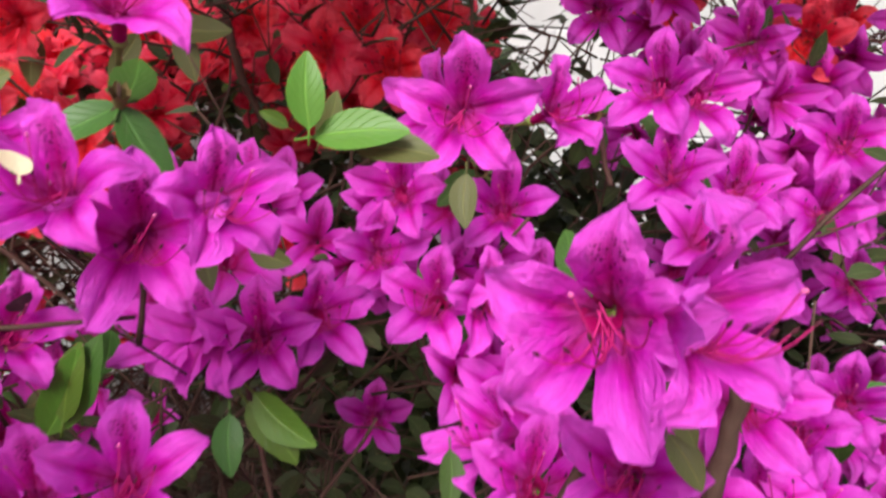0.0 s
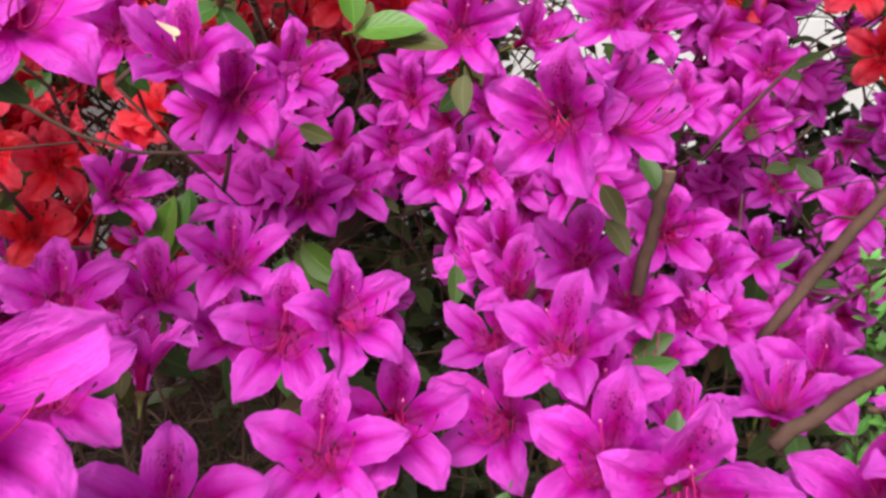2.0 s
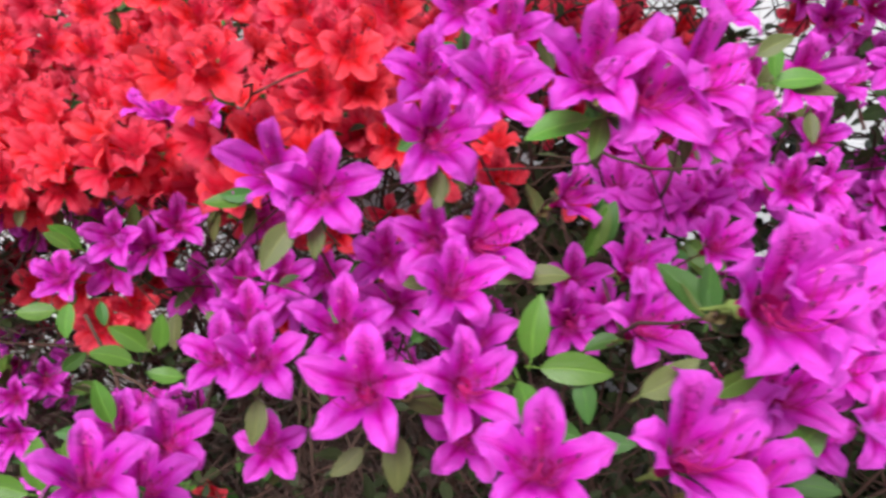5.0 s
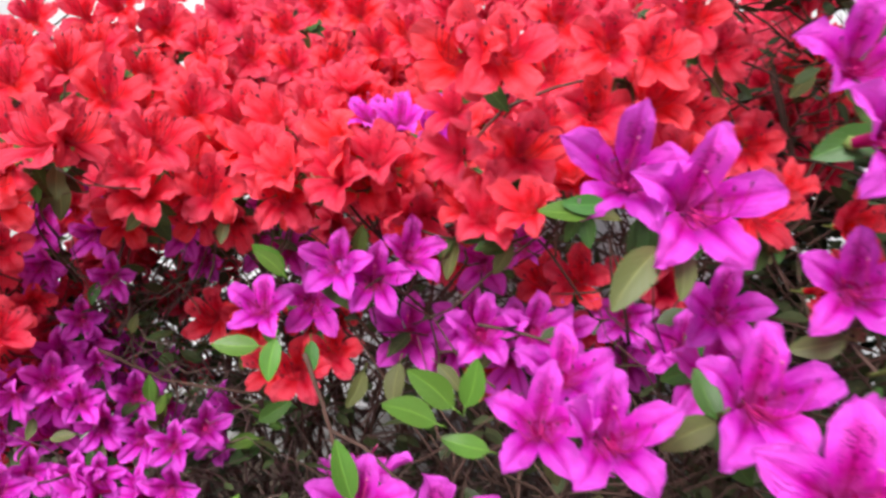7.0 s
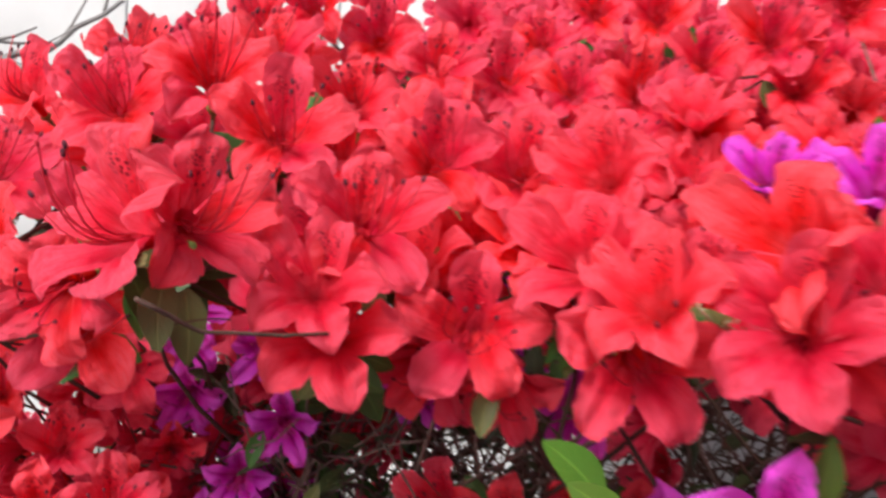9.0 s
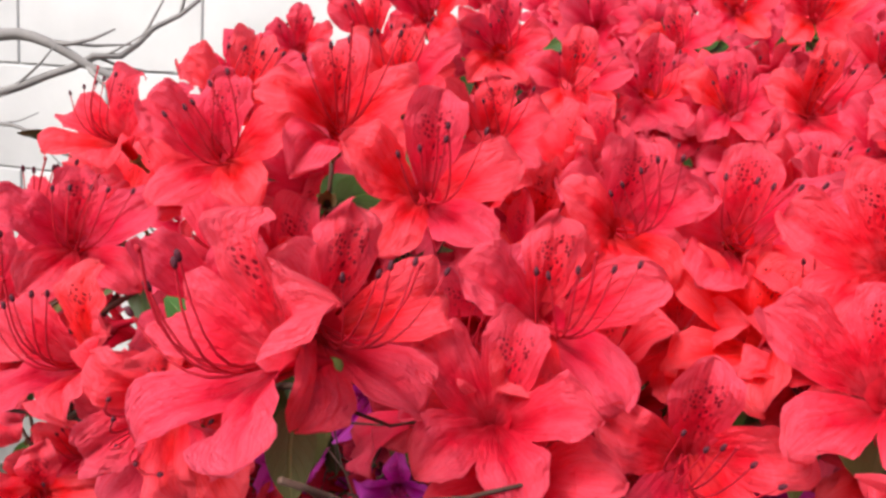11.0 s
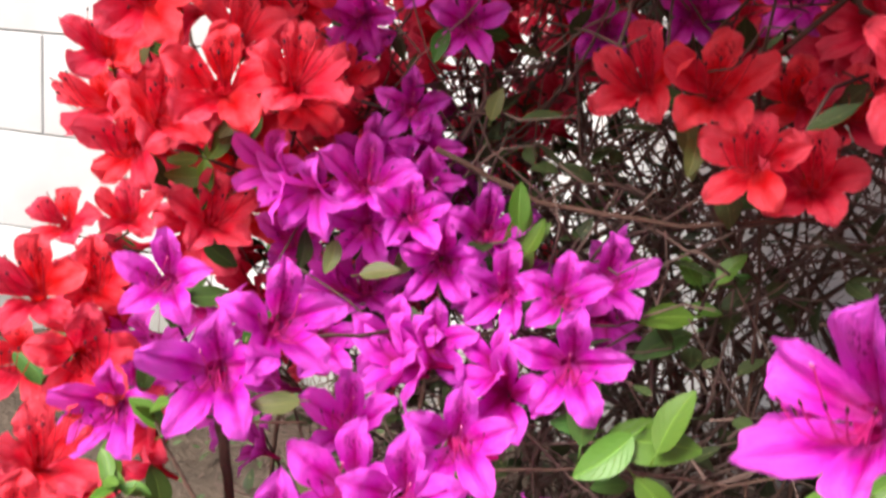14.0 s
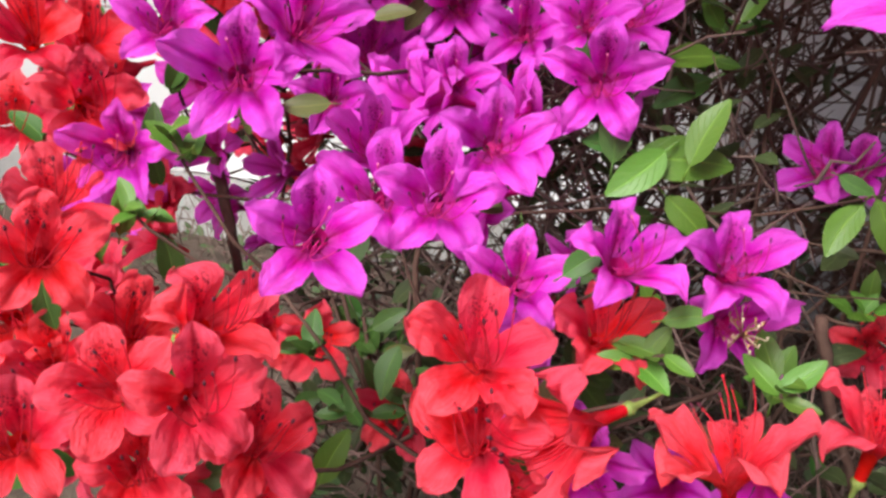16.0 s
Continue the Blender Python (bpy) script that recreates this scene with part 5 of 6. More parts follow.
truss(RED, [(-0.979, 0.834, 1.306, 23, 18, 0, 0.066)])
truss(RED, [(-0.740, 0.960, 1.330, 1, 12, 0, 0.066)])
truss(RED, [(-0.790, 0.651, 1.179, 14, 41, 0, 0.062)])
truss(RED, [(-0.681, 0.891, 1.182, -3, 28, 0, 0.052)])
truss(MAGENTA, [(-0.603, 0.414, 1.084, 0, 17, 0, 0.056), (-0.574, 0.422, 1.073, 12, 15, 0, 0.057), (-0.549, 0.441, 1.095, 35, 28, 0, 0.054)],
      [(FRESH, (-0.649, 0.419, 1.069), (-0.671, 0.412, 1.086), 20), (GREEN, (-0.621, 0.425, 1.067), (-0.589, 0.421, 1.048), 15), (GREEN, (-0.618, 0.408, 1.021), (-0.611, 0.399, 1.000), 16), (FRESH, (-0.592, 0.434, 1.087), (-0.589, 0.433, 1.113), 13)])
truss(MAGENTA, [(-0.557, 0.501, 1.008, 8, 23, 0, 0.072), (-0.507, 0.511, 1.023, 4, 17, 0, 0.065)])
truss(MAGENTA, [(-0.468, 0.535, 1.012, 1, 17, 0, 0.062), (-0.424, 0.533, 1.020, 7, 23, 0, 0.061)],
      [(GREEN, (-0.405, 0.552, 1.020), (-0.378, 0.552, 1.025), -5)])
truss(MAGENTA, [(-0.675, 0.443, 1.032, 3, 30, 0, 0.059), (-0.643, 0.484, 1.029, 22, 17, 0, 0.065)],
      [(FRESH, (-0.643, 0.396, 1.022), (-0.643, 0.384, 0.991), 19), (FRESH, (-0.658, 0.399, 1.013), (-0.692, 0.387, 1.015), 22), (FRESH, (-0.668, 0.449, 0.999), (-0.669, 0.447, 1.023), 20), (FRESH, (-0.667, 0.473, 1.053), (-0.692, 0.459, 1.080), -1)])
truss(MAGENTA, [(-0.623, 0.554, 1.195, -12, 50, 0, 0.052), (-0.563, 0.564, 1.189, 25, 39, 0, 0.053)],
      [(FRESH, (-0.575, 0.653, 1.207), (-0.574, 0.652, 1.228), 8)])
truss(MAGENTA, [(-0.582, 0.497, 1.197, 5, 47, 0, 0.052)])
truss(MAGENTA, [(-0.504, 0.571, 1.066, 3, 17, 0, 0.065)])
truss(MAGENTA, [(-1.040, 0.606, 0.823, 38, 33, 0, 0.062)])
truss(MAGENTA, [(-0.978, 0.612, 0.795, 35, 35, 0, 0.062)])
truss(MAGENTA, [(-0.370, 0.557, 1.035, -7, 15, 0, 0.062)])
truss(MAGENTA, [(-0.710, 0.603, 1.046, 19, 3, 0, 0.055)])
truss(MAGENTA, [(-0.410, 0.593, 0.952, -3, 20, 0, 0.057)])
truss(MAGENTA, [(-0.474, 0.651, 1.070, 1, 11, 0, 0.060)])
truss(MAGENTA, [(-0.322, 0.505, 1.030, -11, 16, 0, 0.065), (-0.302, 0.505, 1.006, -4, 29, 0, 0.070)])
truss(RED, [(-0.078, 0.772, 1.288, 6, 12, 0, 0.062), (-0.051, 0.762, 1.255, 4, 9, 0, 0.062)])
truss(RED, [(-0.011, 0.773, 1.291, 0, 11, 0, 0.062)])
truss(RED, [(-0.162, 0.825, 1.233, 11, 10, 0, 0.062), (-0.131, 0.837, 1.272, 19, 8, 0, 0.062), (-0.199, 0.840, 1.279, 14, 7, 0, 0.062)])
truss(RED, [(-0.272, 0.805, 1.171, 19, 9, 0, 0.062)])
truss(RED, [(-0.303, 0.682, 1.005, 24, 22, 0, 0.062)])
truss(RED, [(-0.324, 0.815, 0.936, 22, 23, 0, 0.062)])
truss(RED, [(0.291, 0.718, 1.304, -21, 0, 0, 0.062)])
truss(RED, [(0.045, 1.026, 1.273, -2, 2, 0, 0.062)])
truss(RED, [(0.360, 0.780, 1.310, -24, 0, 0, 0.062)])
truss(RED, [(0.223, 0.851, 1.315, -14, 0, 0, 0.062)])
truss(RED, [(-0.244, 0.386, 1.163, 26, 13, 0, 0.052), (-0.256, 0.371, 1.121, 28, 18, 0, 0.052), (-0.300, 0.408, 1.161, 19, 11, 0, 0.058)])
truss(RED, [(-0.078, 0.839, 1.245, 4, 2, 0, 0.062)])
truss(RED, [(0.359, 0.533, 1.254, -26, 3, 0, 0.062)])
truss(RED, [(0.348, 0.476, 1.297, -27, 0, 0, 0.062)])
truss(RED, [(0.273, 0.634, 1.298, -19, 0, 0, 0.062)])
truss(RED, [(-0.092, 0.639, 1.270, 2, 2, 0, 0.062), (-0.042, 0.633, 1.259, 0, 2, 0, 0.062)])
truss(RED, [(0.333, 0.551, 1.309, -24, 0, 0, 0.062)])
truss(RED, [(-0.135, 0.687, 1.086, 4, 12, 0, 0.062)])
truss(RED, [(-1.062, 0.449, 1.078, 43, 19, 0, 0.059), (-1.008, 0.436, 1.102, 50, 22, 0, 0.061)])
truss(RED, [(-0.895, 0.413, 1.103, 41, 14, 0, 0.065)],
      [(OLIVE, (-0.898, 0.418, 1.085), (-0.908, 0.404, 1.074), 44), (GREEN, (-0.936, 0.457, 1.063), (-0.948, 0.442, 1.055), 44)])
truss(RED, [(-1.078, 0.525, 1.043, 48, 22, 0, 0.052)],
      [(OLIVE, (-1.124, 0.528, 1.054), (-1.123, 0.518, 1.036), 52)])
truss(MAGENTA, [(-0.182, 0.299, 1.103, 8, 30, 0, 0.056), (-0.159, 0.282, 1.086, -12, 45, 0, 0.052)])
truss(MAGENTA, [(-0.106, 0.268, 1.106, 12, 40, 0, 0.056)])
truss(MAGENTA, [(0.123, 0.200, 1.102, 1, 72, 0, 0.053)])
truss(MAGENTA, [(0.221, 0.386, 1.126, -28, 27, 0, 0.052)])
truss(MAGENTA, [(-0.101, 0.278, 1.312, 26, 50, 0, 0.060)])
truss(RED, [(-1.110, 0.579, 0.821, 42, 7, 0, 0.074), (-1.088, 0.604, 0.838, 54, 16, 0, 0.066)])
truss(RED, [(-1.170, 0.612, 0.888, 44, 1, 0, 0.065), (-1.140, 0.647, 0.882, 40, -3, 0, 0.071)])
truss(RED, [(-1.116, 0.677, 0.868, 47, 3, 0, 0.069)])
truss(RED, [(-1.118, 0.706, 0.804, 36, 7, 0, 0.052)],
      [(FRESH, (-1.344, 1.050, 0.295), (-1.334, 1.036, 0.264), 34)])
truss(RED, [(-1.117, 0.730, 0.902, 35, 0, 0, 0.062)],
      [(OLIVE, (-1.130, 0.767, 0.865), (-1.146, 0.752, 0.863), 35)])
truss(MAGENTA, [(-1.105, 0.508, 0.708, 46, 18, 0, 0.061), (-1.131, 0.494, 0.699, 38, 18, 0, 0.057)],
      [(FRESH, (-1.246, 0.672, 0.661), (-1.231, 0.667, 0.643), 44), (FRESH, (-1.197, 0.571, 0.594), (-1.178, 0.577, 0.609), 47), (FRESH, (-1.119, 0.480, 0.631), (-1.100, 0.492, 0.661), 46)])

# ---- more of the same behind those in front: the far side of the bushes, and an added canopy ----
def spray(kind, p, az, el, r):
    flowers = []
    for i in range(r.choice((2, 2, 3))):
        q = p + Vector((r.uniform(-0.032, 0.032), r.uniform(-0.02, 0.02), r.uniform(-0.022, 0.022)))
        flowers.append((*q, az + r.uniform(-35, 35), el + r.uniform(-20, 25), r.uniform(-15, 15), r.uniform(0.054, 0.064)))
    truss(kind, flowers, (), False)


def climb(kind, count, x, y, rise, az, el, keep, seed):
    """The far slope of the bush, past the flat top."""
    r = random.Random(seed)
    for _ in range(count * 5):
        p = Vector((r.uniform(*x), r.uniform(*y), 0))
        p.z = rise[0] + rise[1] * (p.y - 0.95) + r.uniform(-0.04, 0.0)
        if count and min((p - q).length for q in PLACED) > keep:
            deep_spray(kind, p, az, el, r)
            count -= 1


DEEP = {MAGENTA: [], RED: []}


def deep_spray(kind, p, az, el, r):
    # the open air before the bushes, and the hollow under the red top, stay clear
    if kind == MAGENTA and p.y < 0.36:
        return
    if kind == RED and p.z < 1.12 and p.y < 0.64 and -0.99 < p.x < -0.60:
        return
    if kind == RED and 0.83 < p.z < 1.16 and p.x < -1.06 - 1.33 * (p.y - 0.476):
        return
    for i in range(r.choice((2, 3, 3))):
        q = p + Vector((r.uniform(-0.034, 0.034), r.uniform(-0.02, 0.02), r.uniform(-0.026, 0.026)))
        PLACED.append(q)
        KINDS.append(kind)
        m = aim(q, az + r.uniform(-35, 35), el + r.uniform(-25, 25), r.uniform(-15, 15))
        DEEP[kind].append((m @ Matrix.Diagonal((r.uniform(0.028, 0.034),) * 3 + (1,)), FAR[kind][r.randint(0, 8)]))


def volume(kind, count, lo, hi, az, el, keep, seed):
    r = random.Random(seed)
    for _ in range(count * 4):
        p = Vector([r.uniform(a, b) for a, b in zip(lo, hi)])
        if count and min((p - q).length for q in PLACED) > keep:
            deep_spray(kind, p, az, el, r)
            count -= 1


def join_deep(kind, label):
    """All the blooms deep in the bush, and those of the added canopy, past counting, as one body."""
    verts, faces, uvs, slots = [], [], [], []
    for m, (v, f, s, uv) in DEEP[kind]:
        o = len(verts)
        verts += [m @ p for p in v]
        uvs += uv
        faces += [tuple(o + i for i in p) for p in f]
        slots += s
    me = mesh_of("azalea_blossom", verts, faces, [kind + "_petal", kind + "_banner", "calyx"], uvs, slots)
    return tagged(new("azalea_blossom", me), label, "flowers", kind="stuff")


def behind(kind, count, lo, hi, back, az, el, keep, seed):
    """Blooms a little deeper in the bush than those of the front."""
    r = random.Random(seed)
    front = [p for p, k in zip(PLACED, KINDS) if k == kind and all(a <= c <= b for a, b, c in zip(lo, hi, p))]
    made = tries = 0
    while made < count and tries < count * 60:
        tries += 1
        p = r.choice(front) + Vector((r.uniform(-0.07, 0.07), 0, r.uniform(-0.06, 0.05))) + Vector(back) * r.uniform(0.7, 1.5)
        if min((p - q).length for q in PLACED) < keep:
            continue
        deep_spray(kind, p, az, el, r)
        made += 1


def carpet(kind, count, x, y, rise, az, el, keep, seed):
    """Blooms all over the flat top of a bush, which climbs away from the path."""
    r = random.Random(seed)
    made = tries = 0
    while made < count and tries < count * 60:
        tries += 1
        p = Vector((r.uniform(*x), r.uniform(*y), 0))
        p.z = rise[0] + rise[1] * (p.y - 0.35) + r.uniform(-0.035, 0.0)
        if min((p - q).length for q in PLACED) < keep:
            continue
        spray(kind, p, az, el, r)
        made += 1


carpet(RED, 70, (-1.12, -0.25), (0.40, 1.00), (1.150, 0.20), -10, 40, 0.036, 1)
climb(RED, 100, (-1.14, 0.02), (0.98, 1.50), (1.265, 0.36), -10, 30, 0.036, 12)
climb(RED, 120, (-1.16, 0.02), (0.80, 1.55), (1.215, 0.36), -10, 30, 0.030, 15)
behind(RED, 46, (-1.05, 0.25, 1.02), (-0.35, 0.8, 1.30), (0.0, 0.06, -0.035), -15, 5, 0.036, 6)
behind(RED, 22, (-1.3, 0.2, 0.55), (-0.88, 0.8, 1.12), (-0.02, 0.07, -0.01), -25, 5, 0.042, 2)
behind(MAGENTA, 85, (-0.45, 0.0, 0.9), (0.40, 0.7, 1.19), (0.0, 0.070, -0.01), 0, 15, 0.036, 3)
behind(MAGENTA, 22, (-1.2, 0.42, 0.6), (-0.72, 0.8, 1.10), (-0.01, 0.08, 0.0), -20, 5, 0.045, 4)
behind(RED, 40, (-1.25, 0.38, 0.80), (-0.88, 0.75, 1.12), (-0.01, 0.045, 0.0), -30, 5, 0.034, 13)
volume(RED, 34, (-1.12, 0.66, 1.00), (-0.50, 1.00, 1.16), -20, 0, 0.045, 8)
# two layers of unseen blooms overhead, added to shade the blooms behind
volume(RED, 95, (-0.30, 0.40, 1.43), (0.90, 0.78, 1.64), 0, -10, 0.05, 27)
volume(RED, 60, (-0.38, 0.33, 1.43), (0.15, 0.62, 1.60), 0, -10, 0.04, 30)
volume(MAGENTA, 30, (0.16, 0.56, 1.20), (0.75, 0.82, 1.36), -15, 0, 0.045, 28)
volume(RED, 16, (-0.30, 0.86, 1.22), (0.85, 1.20, 1.75), 0, -10, 0.055, 9)
volume(MAGENTA, 26, (0.25, 0.58, 0.98), (0.72, 0.85, 1.25), -10, 10, 0.055, 10)
volume(RED, 14, (-1.27, 0.73, 1.01), (-1.11, 0.86, 1.17), -25, 5, 0.04, 25)
volume(RED, 22, (-1.24, 0.72, 0.66), (-0.96, 0.92, 0.94), -20, 0, 0.05, 19)
volume(RED, 60, (-1.00, 1.50, 1.24), (-0.10, 1.76, 1.42), -10, 25, 0.055, 17)
join_deep(RED, "many red azalea blooms deeper in the bush, and an added unseen canopy that shades them")
join_deep(MAGENTA, "many magenta azalea blooms in the shade deeper in the bush")


def thicket(lo, hi, count, seed, near, leafy=(0, 1, 2, 3)):
    """Thin bare twigs and small leaves inside the bushes; the leaf colour is darkened for shade."""
    r = random.Random(seed)
    wood, verts, faces, uvs = [], [], [], []
    for _ in range(count):
        a = Vector([r.uniform(p, q) for p, q in zip(lo, hi)])
        b = a + Vector((r.uniform(-0.11, 0.11), r.uniform(-0.09, 0.09), r.uniform(-0.04, 0.13)))
        q = [a.lerp(b, s) + Vector((r.uniform(-1, 1), r.uniform(-1, 1), r.uniform(-1, 1))) * 0.007 for s in (0, 0.35, 0.7, 1)]
        thick = r.uniform(0.0007, 0.0018)
        wood.append(tube(q, [thick, thick * 0.9, thick * 0.75, thick * 0.5], 4))
        for _ in range(r.choice(leafy)):
            base = q[r.randint(1, 3)]
            y = Vector((r.uniform(-1, 1), r.uniform(-1, 1), r.uniform(-0.4, 0.8))).normalized()
            z = Vector((r.uniform(-0.6, 0.6), r.uniform(-1, 0.2), 1)).normalized()
            x = y.cross(z).normalized()
            z = x.cross(y)
            size = r.uniform(0.016, 0.034)
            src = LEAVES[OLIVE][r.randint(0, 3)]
            o = len(verts)
            for k in (0, 2, 4, 10, 12, 14, 20, 22, 24, 30, 32, 34, 40, 42, 44):
                c = src.vertices[k].co
                verts.append(base + (x * c.x + y * c.y + z * c.z) * size)
                uvs.append((0.5 * (k % 5) / 2, (k // 5) / 8))
            for i in range(4):
                for j in range(2):
                    e = o + i * 3 + j
                    faces.append((e, e + 1, e + 4, e + 3))
    v, f = joined(wood)
    inv = Matrix.Translation(-near.location)
    tagged(child("brushwood", mesh_of("brushwood", [inv @ p for p in v], f, ["twig" if near in SHRUBS[:2] else "brush"]), near), kind="stuff")
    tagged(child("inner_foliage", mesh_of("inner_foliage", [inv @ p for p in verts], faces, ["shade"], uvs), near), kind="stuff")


thicket((-0.15, 0.42, 0.30), (0.55, 0.95, 1.20), 800, 5, SHRUBS[0])
thicket((-0.60, 0.40, 0.30), (-0.10, 0.95, 1.10), 900, 6, SHRUBS[1], (0, 0, 1, 2))
thicket((-0.90, 0.72, 0.22), (-0.45, 1.10, 1.10), 210, 7, SHRUBS[2], (0, 0, 0, 1, 1))
thicket((-1.28, 0.78, 0.20), (-0.88, 1.25, 0.92), 620, 14, SHRUBS[3], (0, 0, 0, 1, 2))
thicket((-0.32, 0.64, 1.20), (0.85, 0.88, 1.72), 700, 16, SHRUBS[0])
thicket((-1.15, 0.62, 0.25), (-0.85, 0.85, 0.95), 400, 8, SHRUBS[3], (0, 0, 1, 2))
thicket((-1.08, 0.62, 0.50), (-0.72, 0.86, 0.95), 330, 12, SHRUBS[3], (0, 0, 1, 1))
thicket((-1.12, 0.60, 0.70), (-0.60, 0.92, 1.10), 420, 10, SHRUBS[2], (0, 0, 1, 2))
thicket((-0.30, 0.72, 1.15), (0.80, 1.08, 1.72), 560, 11, SHRUBS[0])
thicket((-1.40, 0.80, 0.17), (-0.20, 1.50, 0.36), 1000, 20, SHRUBS[4], (0, 1, 2))
thicket((-0.82, 0.70, 0.24), (-0.22, 0.92, 0.95), 330, 18, SHRUBS[2], (0, 0, 0, 0, 1))
thicket((-2.30, 1.20, 0.17), (-1.05, 1.50, 0.30), 500, 26, SHRUBS[4], (0, 0, 1))
thicket((-1.00, 0.48, 0.20), (-0.50, 0.66, 0.56), 420, 9, SHRUBS[4])


# ---- the deep middle of the hedge behind the azaleas, its shade put into the leaf colour ----
def hedge(lo, hi, count, seed, sticks=0, look_of="dense shaded dark green hedge behind the azaleas"):
    r = random.Random(seed)
    thing = tagged(new("hedge"), look_of, "hedge")
    thing.location = ((lo[0] + hi[0]) / 2, (lo[1] + hi[1]) / 2, GROUND)
    inv = Matrix.Translation(-thing.location)
    for _ in range(16):
        x, y = r.uniform(lo[0], hi[0]), r.uniform(lo[1], hi[1])
        pts = [Vector((x + r.uniform(-0.05, 0.05) * i, y + r.uniform(-0.04, 0.04) * i, GROUND - 0.02 + (hi[2] - GROUND - 0.06) * i / 5)) for i in range(6)]
        v, f = tube([inv @ p for p in pts], [0.007 - 0.0009 * i for i in range(6)], 6)
        child("stem", mesh_of("stem", v, f, ["bark"]), thing)
    wood = []
    for _ in range(sticks):
        a = Vector([r.uniform(p, q) for p, q in zip(lo, hi)])
        e = a + Vector((r.uniform(-0.17, 0.17), r.uniform(-0.10, 0.10), r.uniform(-0.06, 0.20)))
        q = [inv @ (a.lerp(e, s) + Vector((r.uniform(-1, 1), r.uniform(-1, 1), r.uniform(-1, 1))) * 0.010) for s in (0, 0.3, 0.65, 1)]
        thick = 0.0009 + 0.0028 * r.random() ** 3
        wood.append(tube(q, [thick, thick * 0.9, thick * 0.75, thick * 0.5], 5))
    if wood:
        v, f = joined(wood)
        tagged(child("brushwood", mesh_of("brushwood", v, f, ["brush"]), thing), kind="stuff")
    verts, faces, uvs = [], [], []
    while len(verts) < count * 15:
        p = Vector([r.uniform(a, b) for a, b in zip(lo, hi)])
        p.z = lo[2] + (p.z - lo[2]) ** 0.8 * (hi[2] - lo[2]) ** 0.2
        top = hi[2] - 0.10 * noise.noise((p.x * 5, p.y * 5, 2)) - 0.05
        if p.z > top:
            continue
        y = Vector((r.uniform(-1, 1), r.uniform(-1, 1), r.uniform(-0.6, 0.8))).normalized()
        z = Vector((r.uniform(-0.8, 0.8), r.uniform(-1.2, 0.2), 0.7)).normalized()
        x = y.cross(z).normalized()
        z = x.cross(y)
        size = r.uniform(0.030, 0.052)
        src = LEAVES[OLIVE][r.randint(0, 3)]
        o = len(verts)
        for k in (0, 2, 4, 10, 12, 14, 20, 22, 24, 30, 32, 34, 40, 42, 44):
            c = src.vertices[k].co
            verts.append(inv @ (p + (x * c.x + y * c.y + z * c.z) * size))
            uvs.append((0.5 * (k % 5) / 2, (k // 5) / 8))
        for i in range(4):
            for j in range(2):
                e = o + i * 3 + j
                faces.append((e, e + 1, e + 4, e + 3))
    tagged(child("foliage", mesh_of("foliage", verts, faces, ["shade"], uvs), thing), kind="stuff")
    return thing


hedge((-1.02, 0.95, 0.18), (-0.50, 1.30, 1.16), 80, 21, 850, "tangled brown twigs with few leaves behind the azaleas")
# leaf layer added out of sight to block the sun from the lower wall
hedge((-1.10, 1.05, 1.06), (0.10, 1.70, 1.30), 2600, 29, 0, "added leaf layer hidden under the red azalea tops, keeps sun off the wall")
hedge((-0.50, 0.95, 0.18), (-0.10, 1.30, 1.10), 120, 24, 420, "thin brown twigs with few leaves behind the azaleas")
hedge((-0.20, 0.86, 0.18), (0.55, 1.20, 1.20), 5200, 22)
hedge((0.45, 0.70, 0.18), (1.05, 1.10, 1.22), 3600, 23)


# ---- a small-leaved shrub beside the azaleas ----
def sprig_shrub():
    r = random.Random(40)
    thing = tagged(new("small_leaved_shrub"), "young shrub with small bright green paired leaves", "shrub")
    thing.location = (0.62, 0.62, GROUND)
    inv = Matrix.Translation(-thing.location)
    me = leaf_mesh("box", 77)
    root = Vector((0.62, 0.62, GROUND - 0.02))
    for k in range(26):
        tip = Vector((r.uniform(0.29, 0.46), r.uniform(0.36, 0.48), r.uniform(1.02, 1.20)))
        pts = [root.lerp(tip, s) + Vector((r.uniform(-1, 1), r.uniform(-1, 1), 0)) * 0.02 * math.sin(math.pi * s) for s in (0, 0.3, 0.55, 0.75, 0.9, 1)]
        v, f = tube([inv @ p for p in pts], [0.004, 0.003, 0.0022, 0.0015, 0.0010, 0.0006], 5)
        child("stem", mesh_of("stem", v, f, ["twig"]), thing)
        way = (pts[-1] - pts[-3]).normalized()
        side = way.cross(Vector((0.2, -1, 0.3))).normalized()
        for i in range(9):
            p = pts[-1] - way * 0.015 * i
            for sgn in (-1, 1):
                out = (side * sgn * math.cos(1.3 * (i % 2)) + way.cross(side) * sgn * math.sin(1.3 * (i % 2)) * 0.8 + way * 0.9).normalized()
                z = (Vector((0, -0.5, 1)) - out * Vector((0, -0.5, 1)).dot(out)).normalized()
                x = out.cross(z)
                m = Matrix((x, out, z)).transposed().to_4x4()
                m.translation = inv @ p
                child("leaf", me, thing, m @ Matrix.Diagonal((0.013, r.uniform(0.018, 0.026) * (0.6 if i == 0 else 1), 0.02, 1)))
    return thing


sprig_shrub()


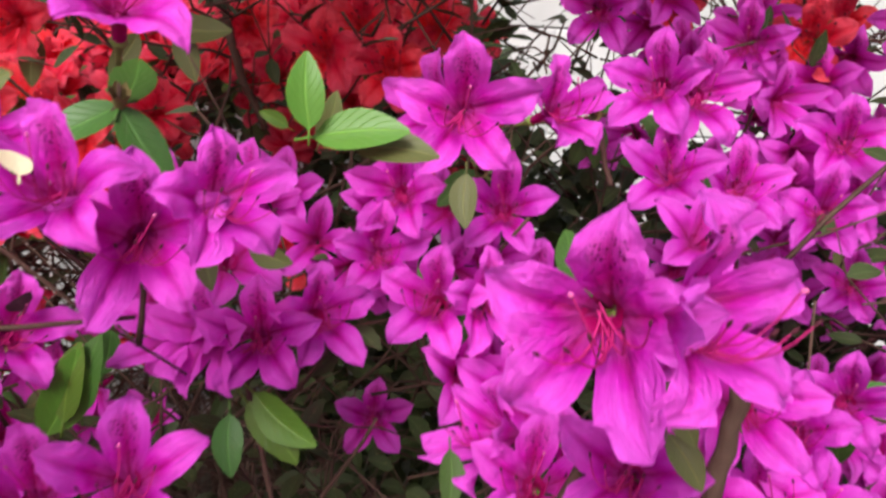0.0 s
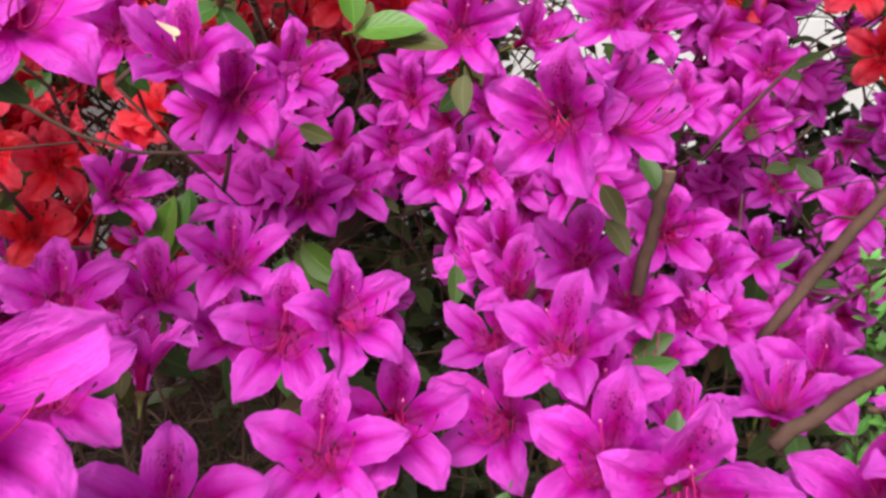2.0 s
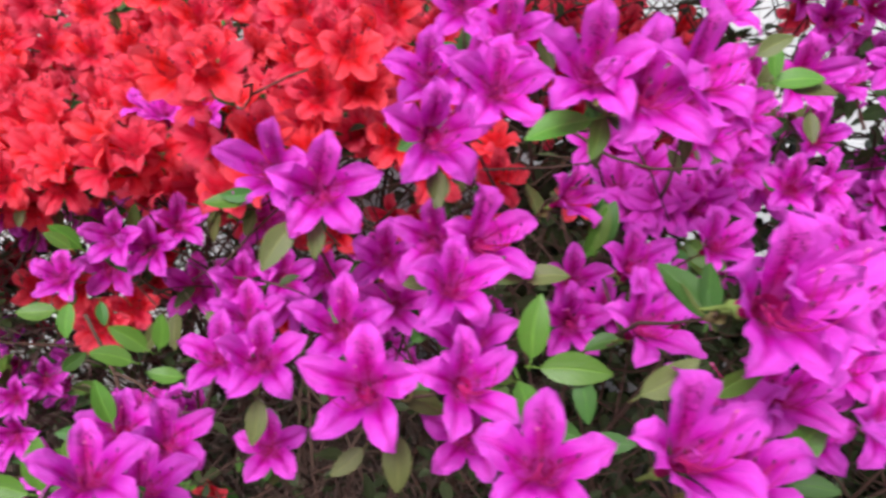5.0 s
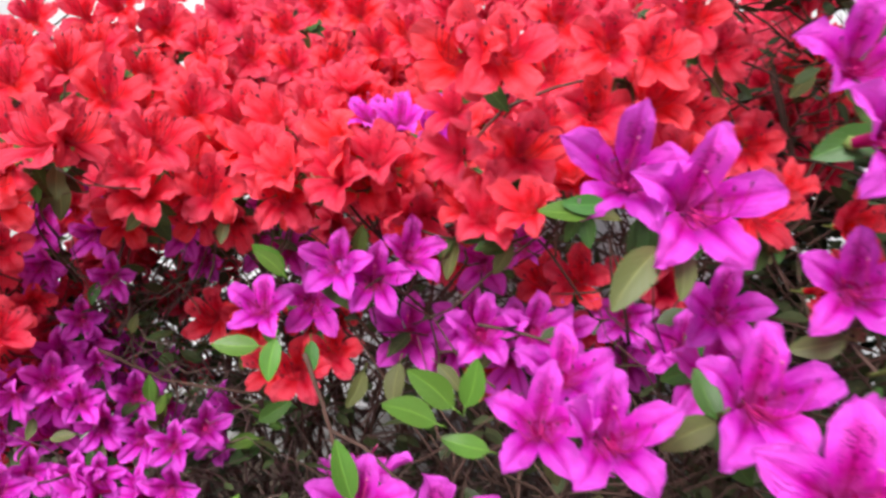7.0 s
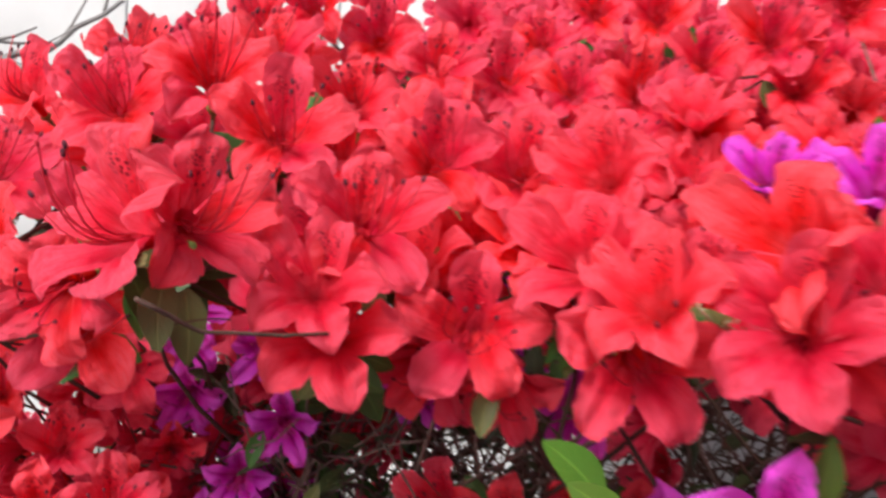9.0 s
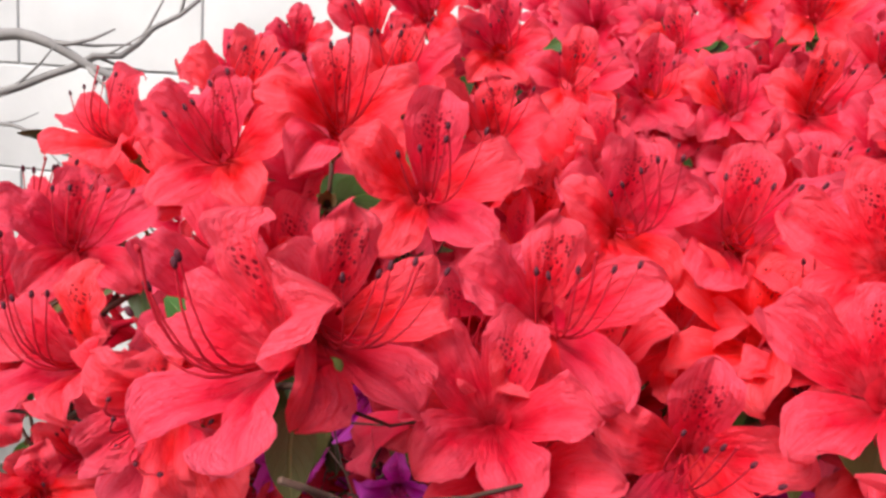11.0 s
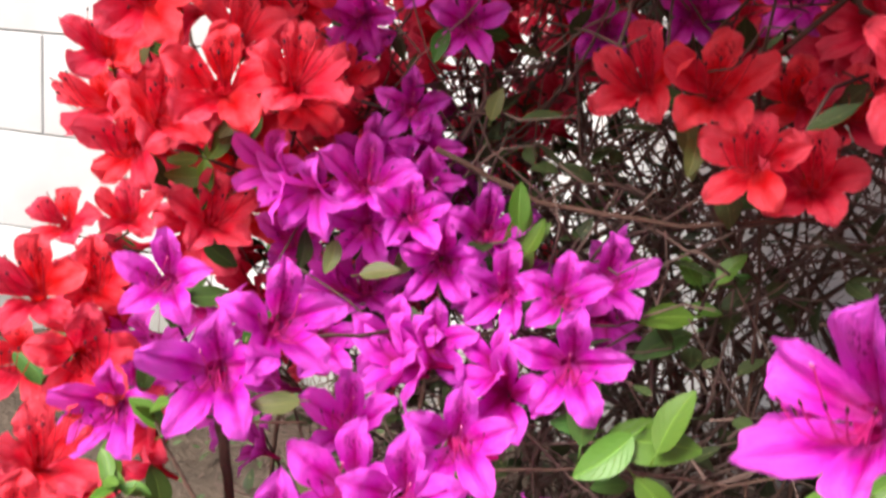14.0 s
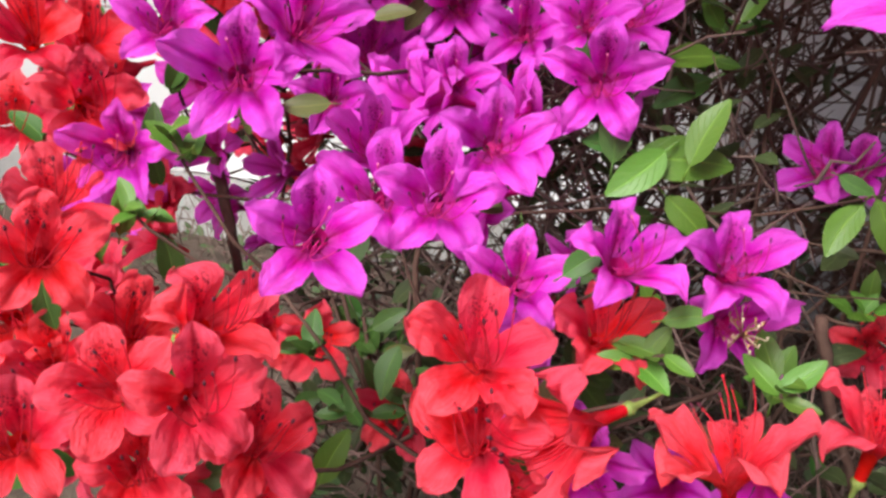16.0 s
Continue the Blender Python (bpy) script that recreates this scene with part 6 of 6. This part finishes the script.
# ---- leafy shoots between the blooms ----
def shoot(p, tone, count, seed):
    """A short twig with a rosette of leaves at its end."""
    r = random.Random(seed)
    thing = tagged(new("leafy_shoot"), "young azalea shoot with small light green leaves" if tone == FRESH else "azalea shoot with small dull green leaves", "shoot", group="leafy shoots")
    thing.location = p
    goal = min((q for q, _ in FORKS if q.z < p[2] + 0.01), key=lambda q: (q - Vector(p)).length) - Vector(p)
    if goal.length > 0.16:
        goal = (goal.normalized() + Vector((0, 0.6, -0.7))).normalized() * 0.12
    v, f = tube(stem_path((0, 0, 0), goal, 0.012, 6), [0.0009, 0.0010, 0.0011, 0.0012, 0.0013, 0.0015], 5)
    child("twig", mesh_of("twig", v, f, ["twig"]), thing)
    for i in range(count):
        a = 2.4 * i + r.uniform(-0.3, 0.3)
        rise = r.uniform(-0.2, 0.9)
        out = Vector((math.cos(a), 0.7 * math.sin(a) - 0.25, rise)).normalized()
        start = -goal.normalized() * -0.003 * i
        add_leaf(thing, tone, start, start + out * r.uniform(0.014, 0.026), Vector((0.15, -0.7, 0.9)))
    return thing


for k, (place, tone) in enumerate([
    ((-0.992, 0.387, 0.728), FRESH),
    ((-0.978, 0.404, 0.765), FRESH),
    ((-0.926, 0.447, 0.643), GREEN),
    ((-0.624, 0.621, 0.677), FRESH),
    ((-0.903, 0.457, 0.606), GREEN),
    ((-0.929, 0.556, 0.596), GREEN),
    ((-0.880, 0.508, 0.595), GREEN),
    ((-0.962, 0.587, 0.597), GREEN),
    ((-0.883, 0.551, 0.590), GREEN),
    ((-0.722, 0.428, 0.701), FRESH),
    ((-0.671, 0.446, 0.686), FRESH),
    ((-0.942, 0.736, 0.925), GREEN),
    ((-0.909, 0.767, 0.878), GREEN),
    ((-0.868, 0.805, 0.854), GREEN),
    ((-0.902, 0.809, 0.912), GREEN),
    ((-0.860, 0.815, 0.856), GREEN),
    ((-0.940, 0.721, 0.897), GREEN),
    ((-0.747, 0.680, 0.828), GREEN),
]):
    shoot(place, tone, 6 + k % 3, 300 + k)


# ---- bare tree at the side, whose branches reach in front of the wall ----
BOUGHS = [
    (0.020, [(-2.568, 1.078, 1.148), (-2.391, 1.167, 1.261), (-2.195, 1.273, 1.300), (-2.100, 1.314, 1.268), (-1.986, 1.359, 1.211)]),
    (0.013, [(-2.525, 1.083, 1.062), (-2.333, 1.172, 1.144), (-2.199, 1.248, 1.188), (-2.087, 1.316, 1.244), (-2.000, 1.392, 1.296), (-1.925, 1.484, 1.397)]),
    (0.010, [(-2.391, 1.167, 1.261), (-2.246, 1.286, 1.377), (-2.100, 1.410, 1.463), (-1.949, 1.538, 1.552)]),
    (0.007, [(-2.333, 1.172, 1.144), (-2.161, 1.232, 1.124), (-2.017, 1.270, 1.070)]),
    (0.007, [(-2.499, 1.138, 1.386), (-2.304, 1.257, 1.491), (-2.114, 1.366, 1.562), (-1.878, 1.523, 1.643)]),
]


def bare_tree():
    """A slim trunk out of sight, and the leafless limbs that reach from it across the wall."""
    r = random.Random(50)
    thing = tagged(new("bare_tree"), "slim leafless grey tree beside the white wall", "tree")
    first = Vector(BOUGHS[0][1][0])
    base = Vector((first.x - 0.22, first.y - 0.06, GROUND))
    thing.location = base
    trunk = [Vector((0.03 * math.sin(i), 0.03 * math.cos(2 * i), -0.04 + 0.26 * i)) for i in range(8)]
    v, f = tube(trunk, [0.038 - 0.002 * i for i in range(8)], 9)
    child("trunk", mesh_of("trunk", v, f, ["grey_bark"]), thing)
    for thick, points in BOUGHS:
        pts = [Vector(p) - base for p in points]
        foot = min(trunk[3:], key=lambda q: (q - pts[0]).length)
        fine = [foot]
        for a, b in zip([foot] + pts[:-1], pts):
            fine += [a.lerp(b, s) + Vector((r.uniform(-1, 1), r.uniform(-1, 1), r.uniform(-1, 1))) * 0.008 * (s < 1) for s in (0.33, 0.67, 1.0)]
        n = len(fine)
        v, f = tube(fine, [thick * (1 - 0.7 * i / n) for i in range(n)], 7)
        bough = child("branch", mesh_of("branch", v, f, ["grey_bark"]), thing)
        for i in range(3, n - 1, 2):
            way = (fine[i + 1] - fine[i - 1]).normalized()
            d = (way + Vector((r.uniform(-0.6, 0.6), r.uniform(-0.4, 0.4), r.uniform(-0.7, 0.7)))).normalized()
            q, long = fine[i], r.uniform(0.10, 0.22)
            w = thick * 0.30
            v, f = tube([q, q + d * long * 0.3, q + d * long * 0.65 + Vector((0, 0, 0.01)), q + d * long + Vector((0, 0, 0.03))], [w, w * 0.8, w * 0.6, w * 0.3], 5)
            child("twig", mesh_of("twig", v, f, ["grey_bark"]), bough)
    return thing


bare_tree()


# ---- small withered things caught on the blooms ----
def fallen_petal(p, size, turn, tilt):
    me = leaf_mesh("cream", 91)
    ob = tagged(new("fallen_petal", me), "cream withered petal lying on a magenta bloom", "petal")
    ob.matrix_world = pose(*p, tilt, 20, turn) @ Matrix.Diagonal((size * 1.3, size * 0.8, size, 1))
    return ob


def spent_bloom(p, seed):
    """The threads left when the petals have dropped."""
    r = random.Random(seed)
    thing = tagged(new("spent_bloom"), "withered pale stamens of a spent bloom among red azaleas", "flower")
    thing.location = p
    for _ in range(22):
        d = Vector((r.uniform(-1, 1), r.uniform(-1, 0.1), r.uniform(-0.8, 1))).normalized()
        end = d * r.uniform(0.007, 0.014)
        v, f = tube([Vector((0, 0.012, -0.006)), end * 0.5, end, end + Vector((0, 0, 0.002))], [0.0003, 0.00025, 0.00025, 0.0006], 4)
        child("stamen", mesh_of("stamen", v, f, [r.choice(("cream", "dry"))]), thing)
    return thing


fallen_petal((-0.117, 0.236, 1.260), 0.020, 40, 25)
spent_bloom((-0.632, 0.450, 1.142), 61)
spent_bloom((-0.693, 0.449, 0.712), 62)
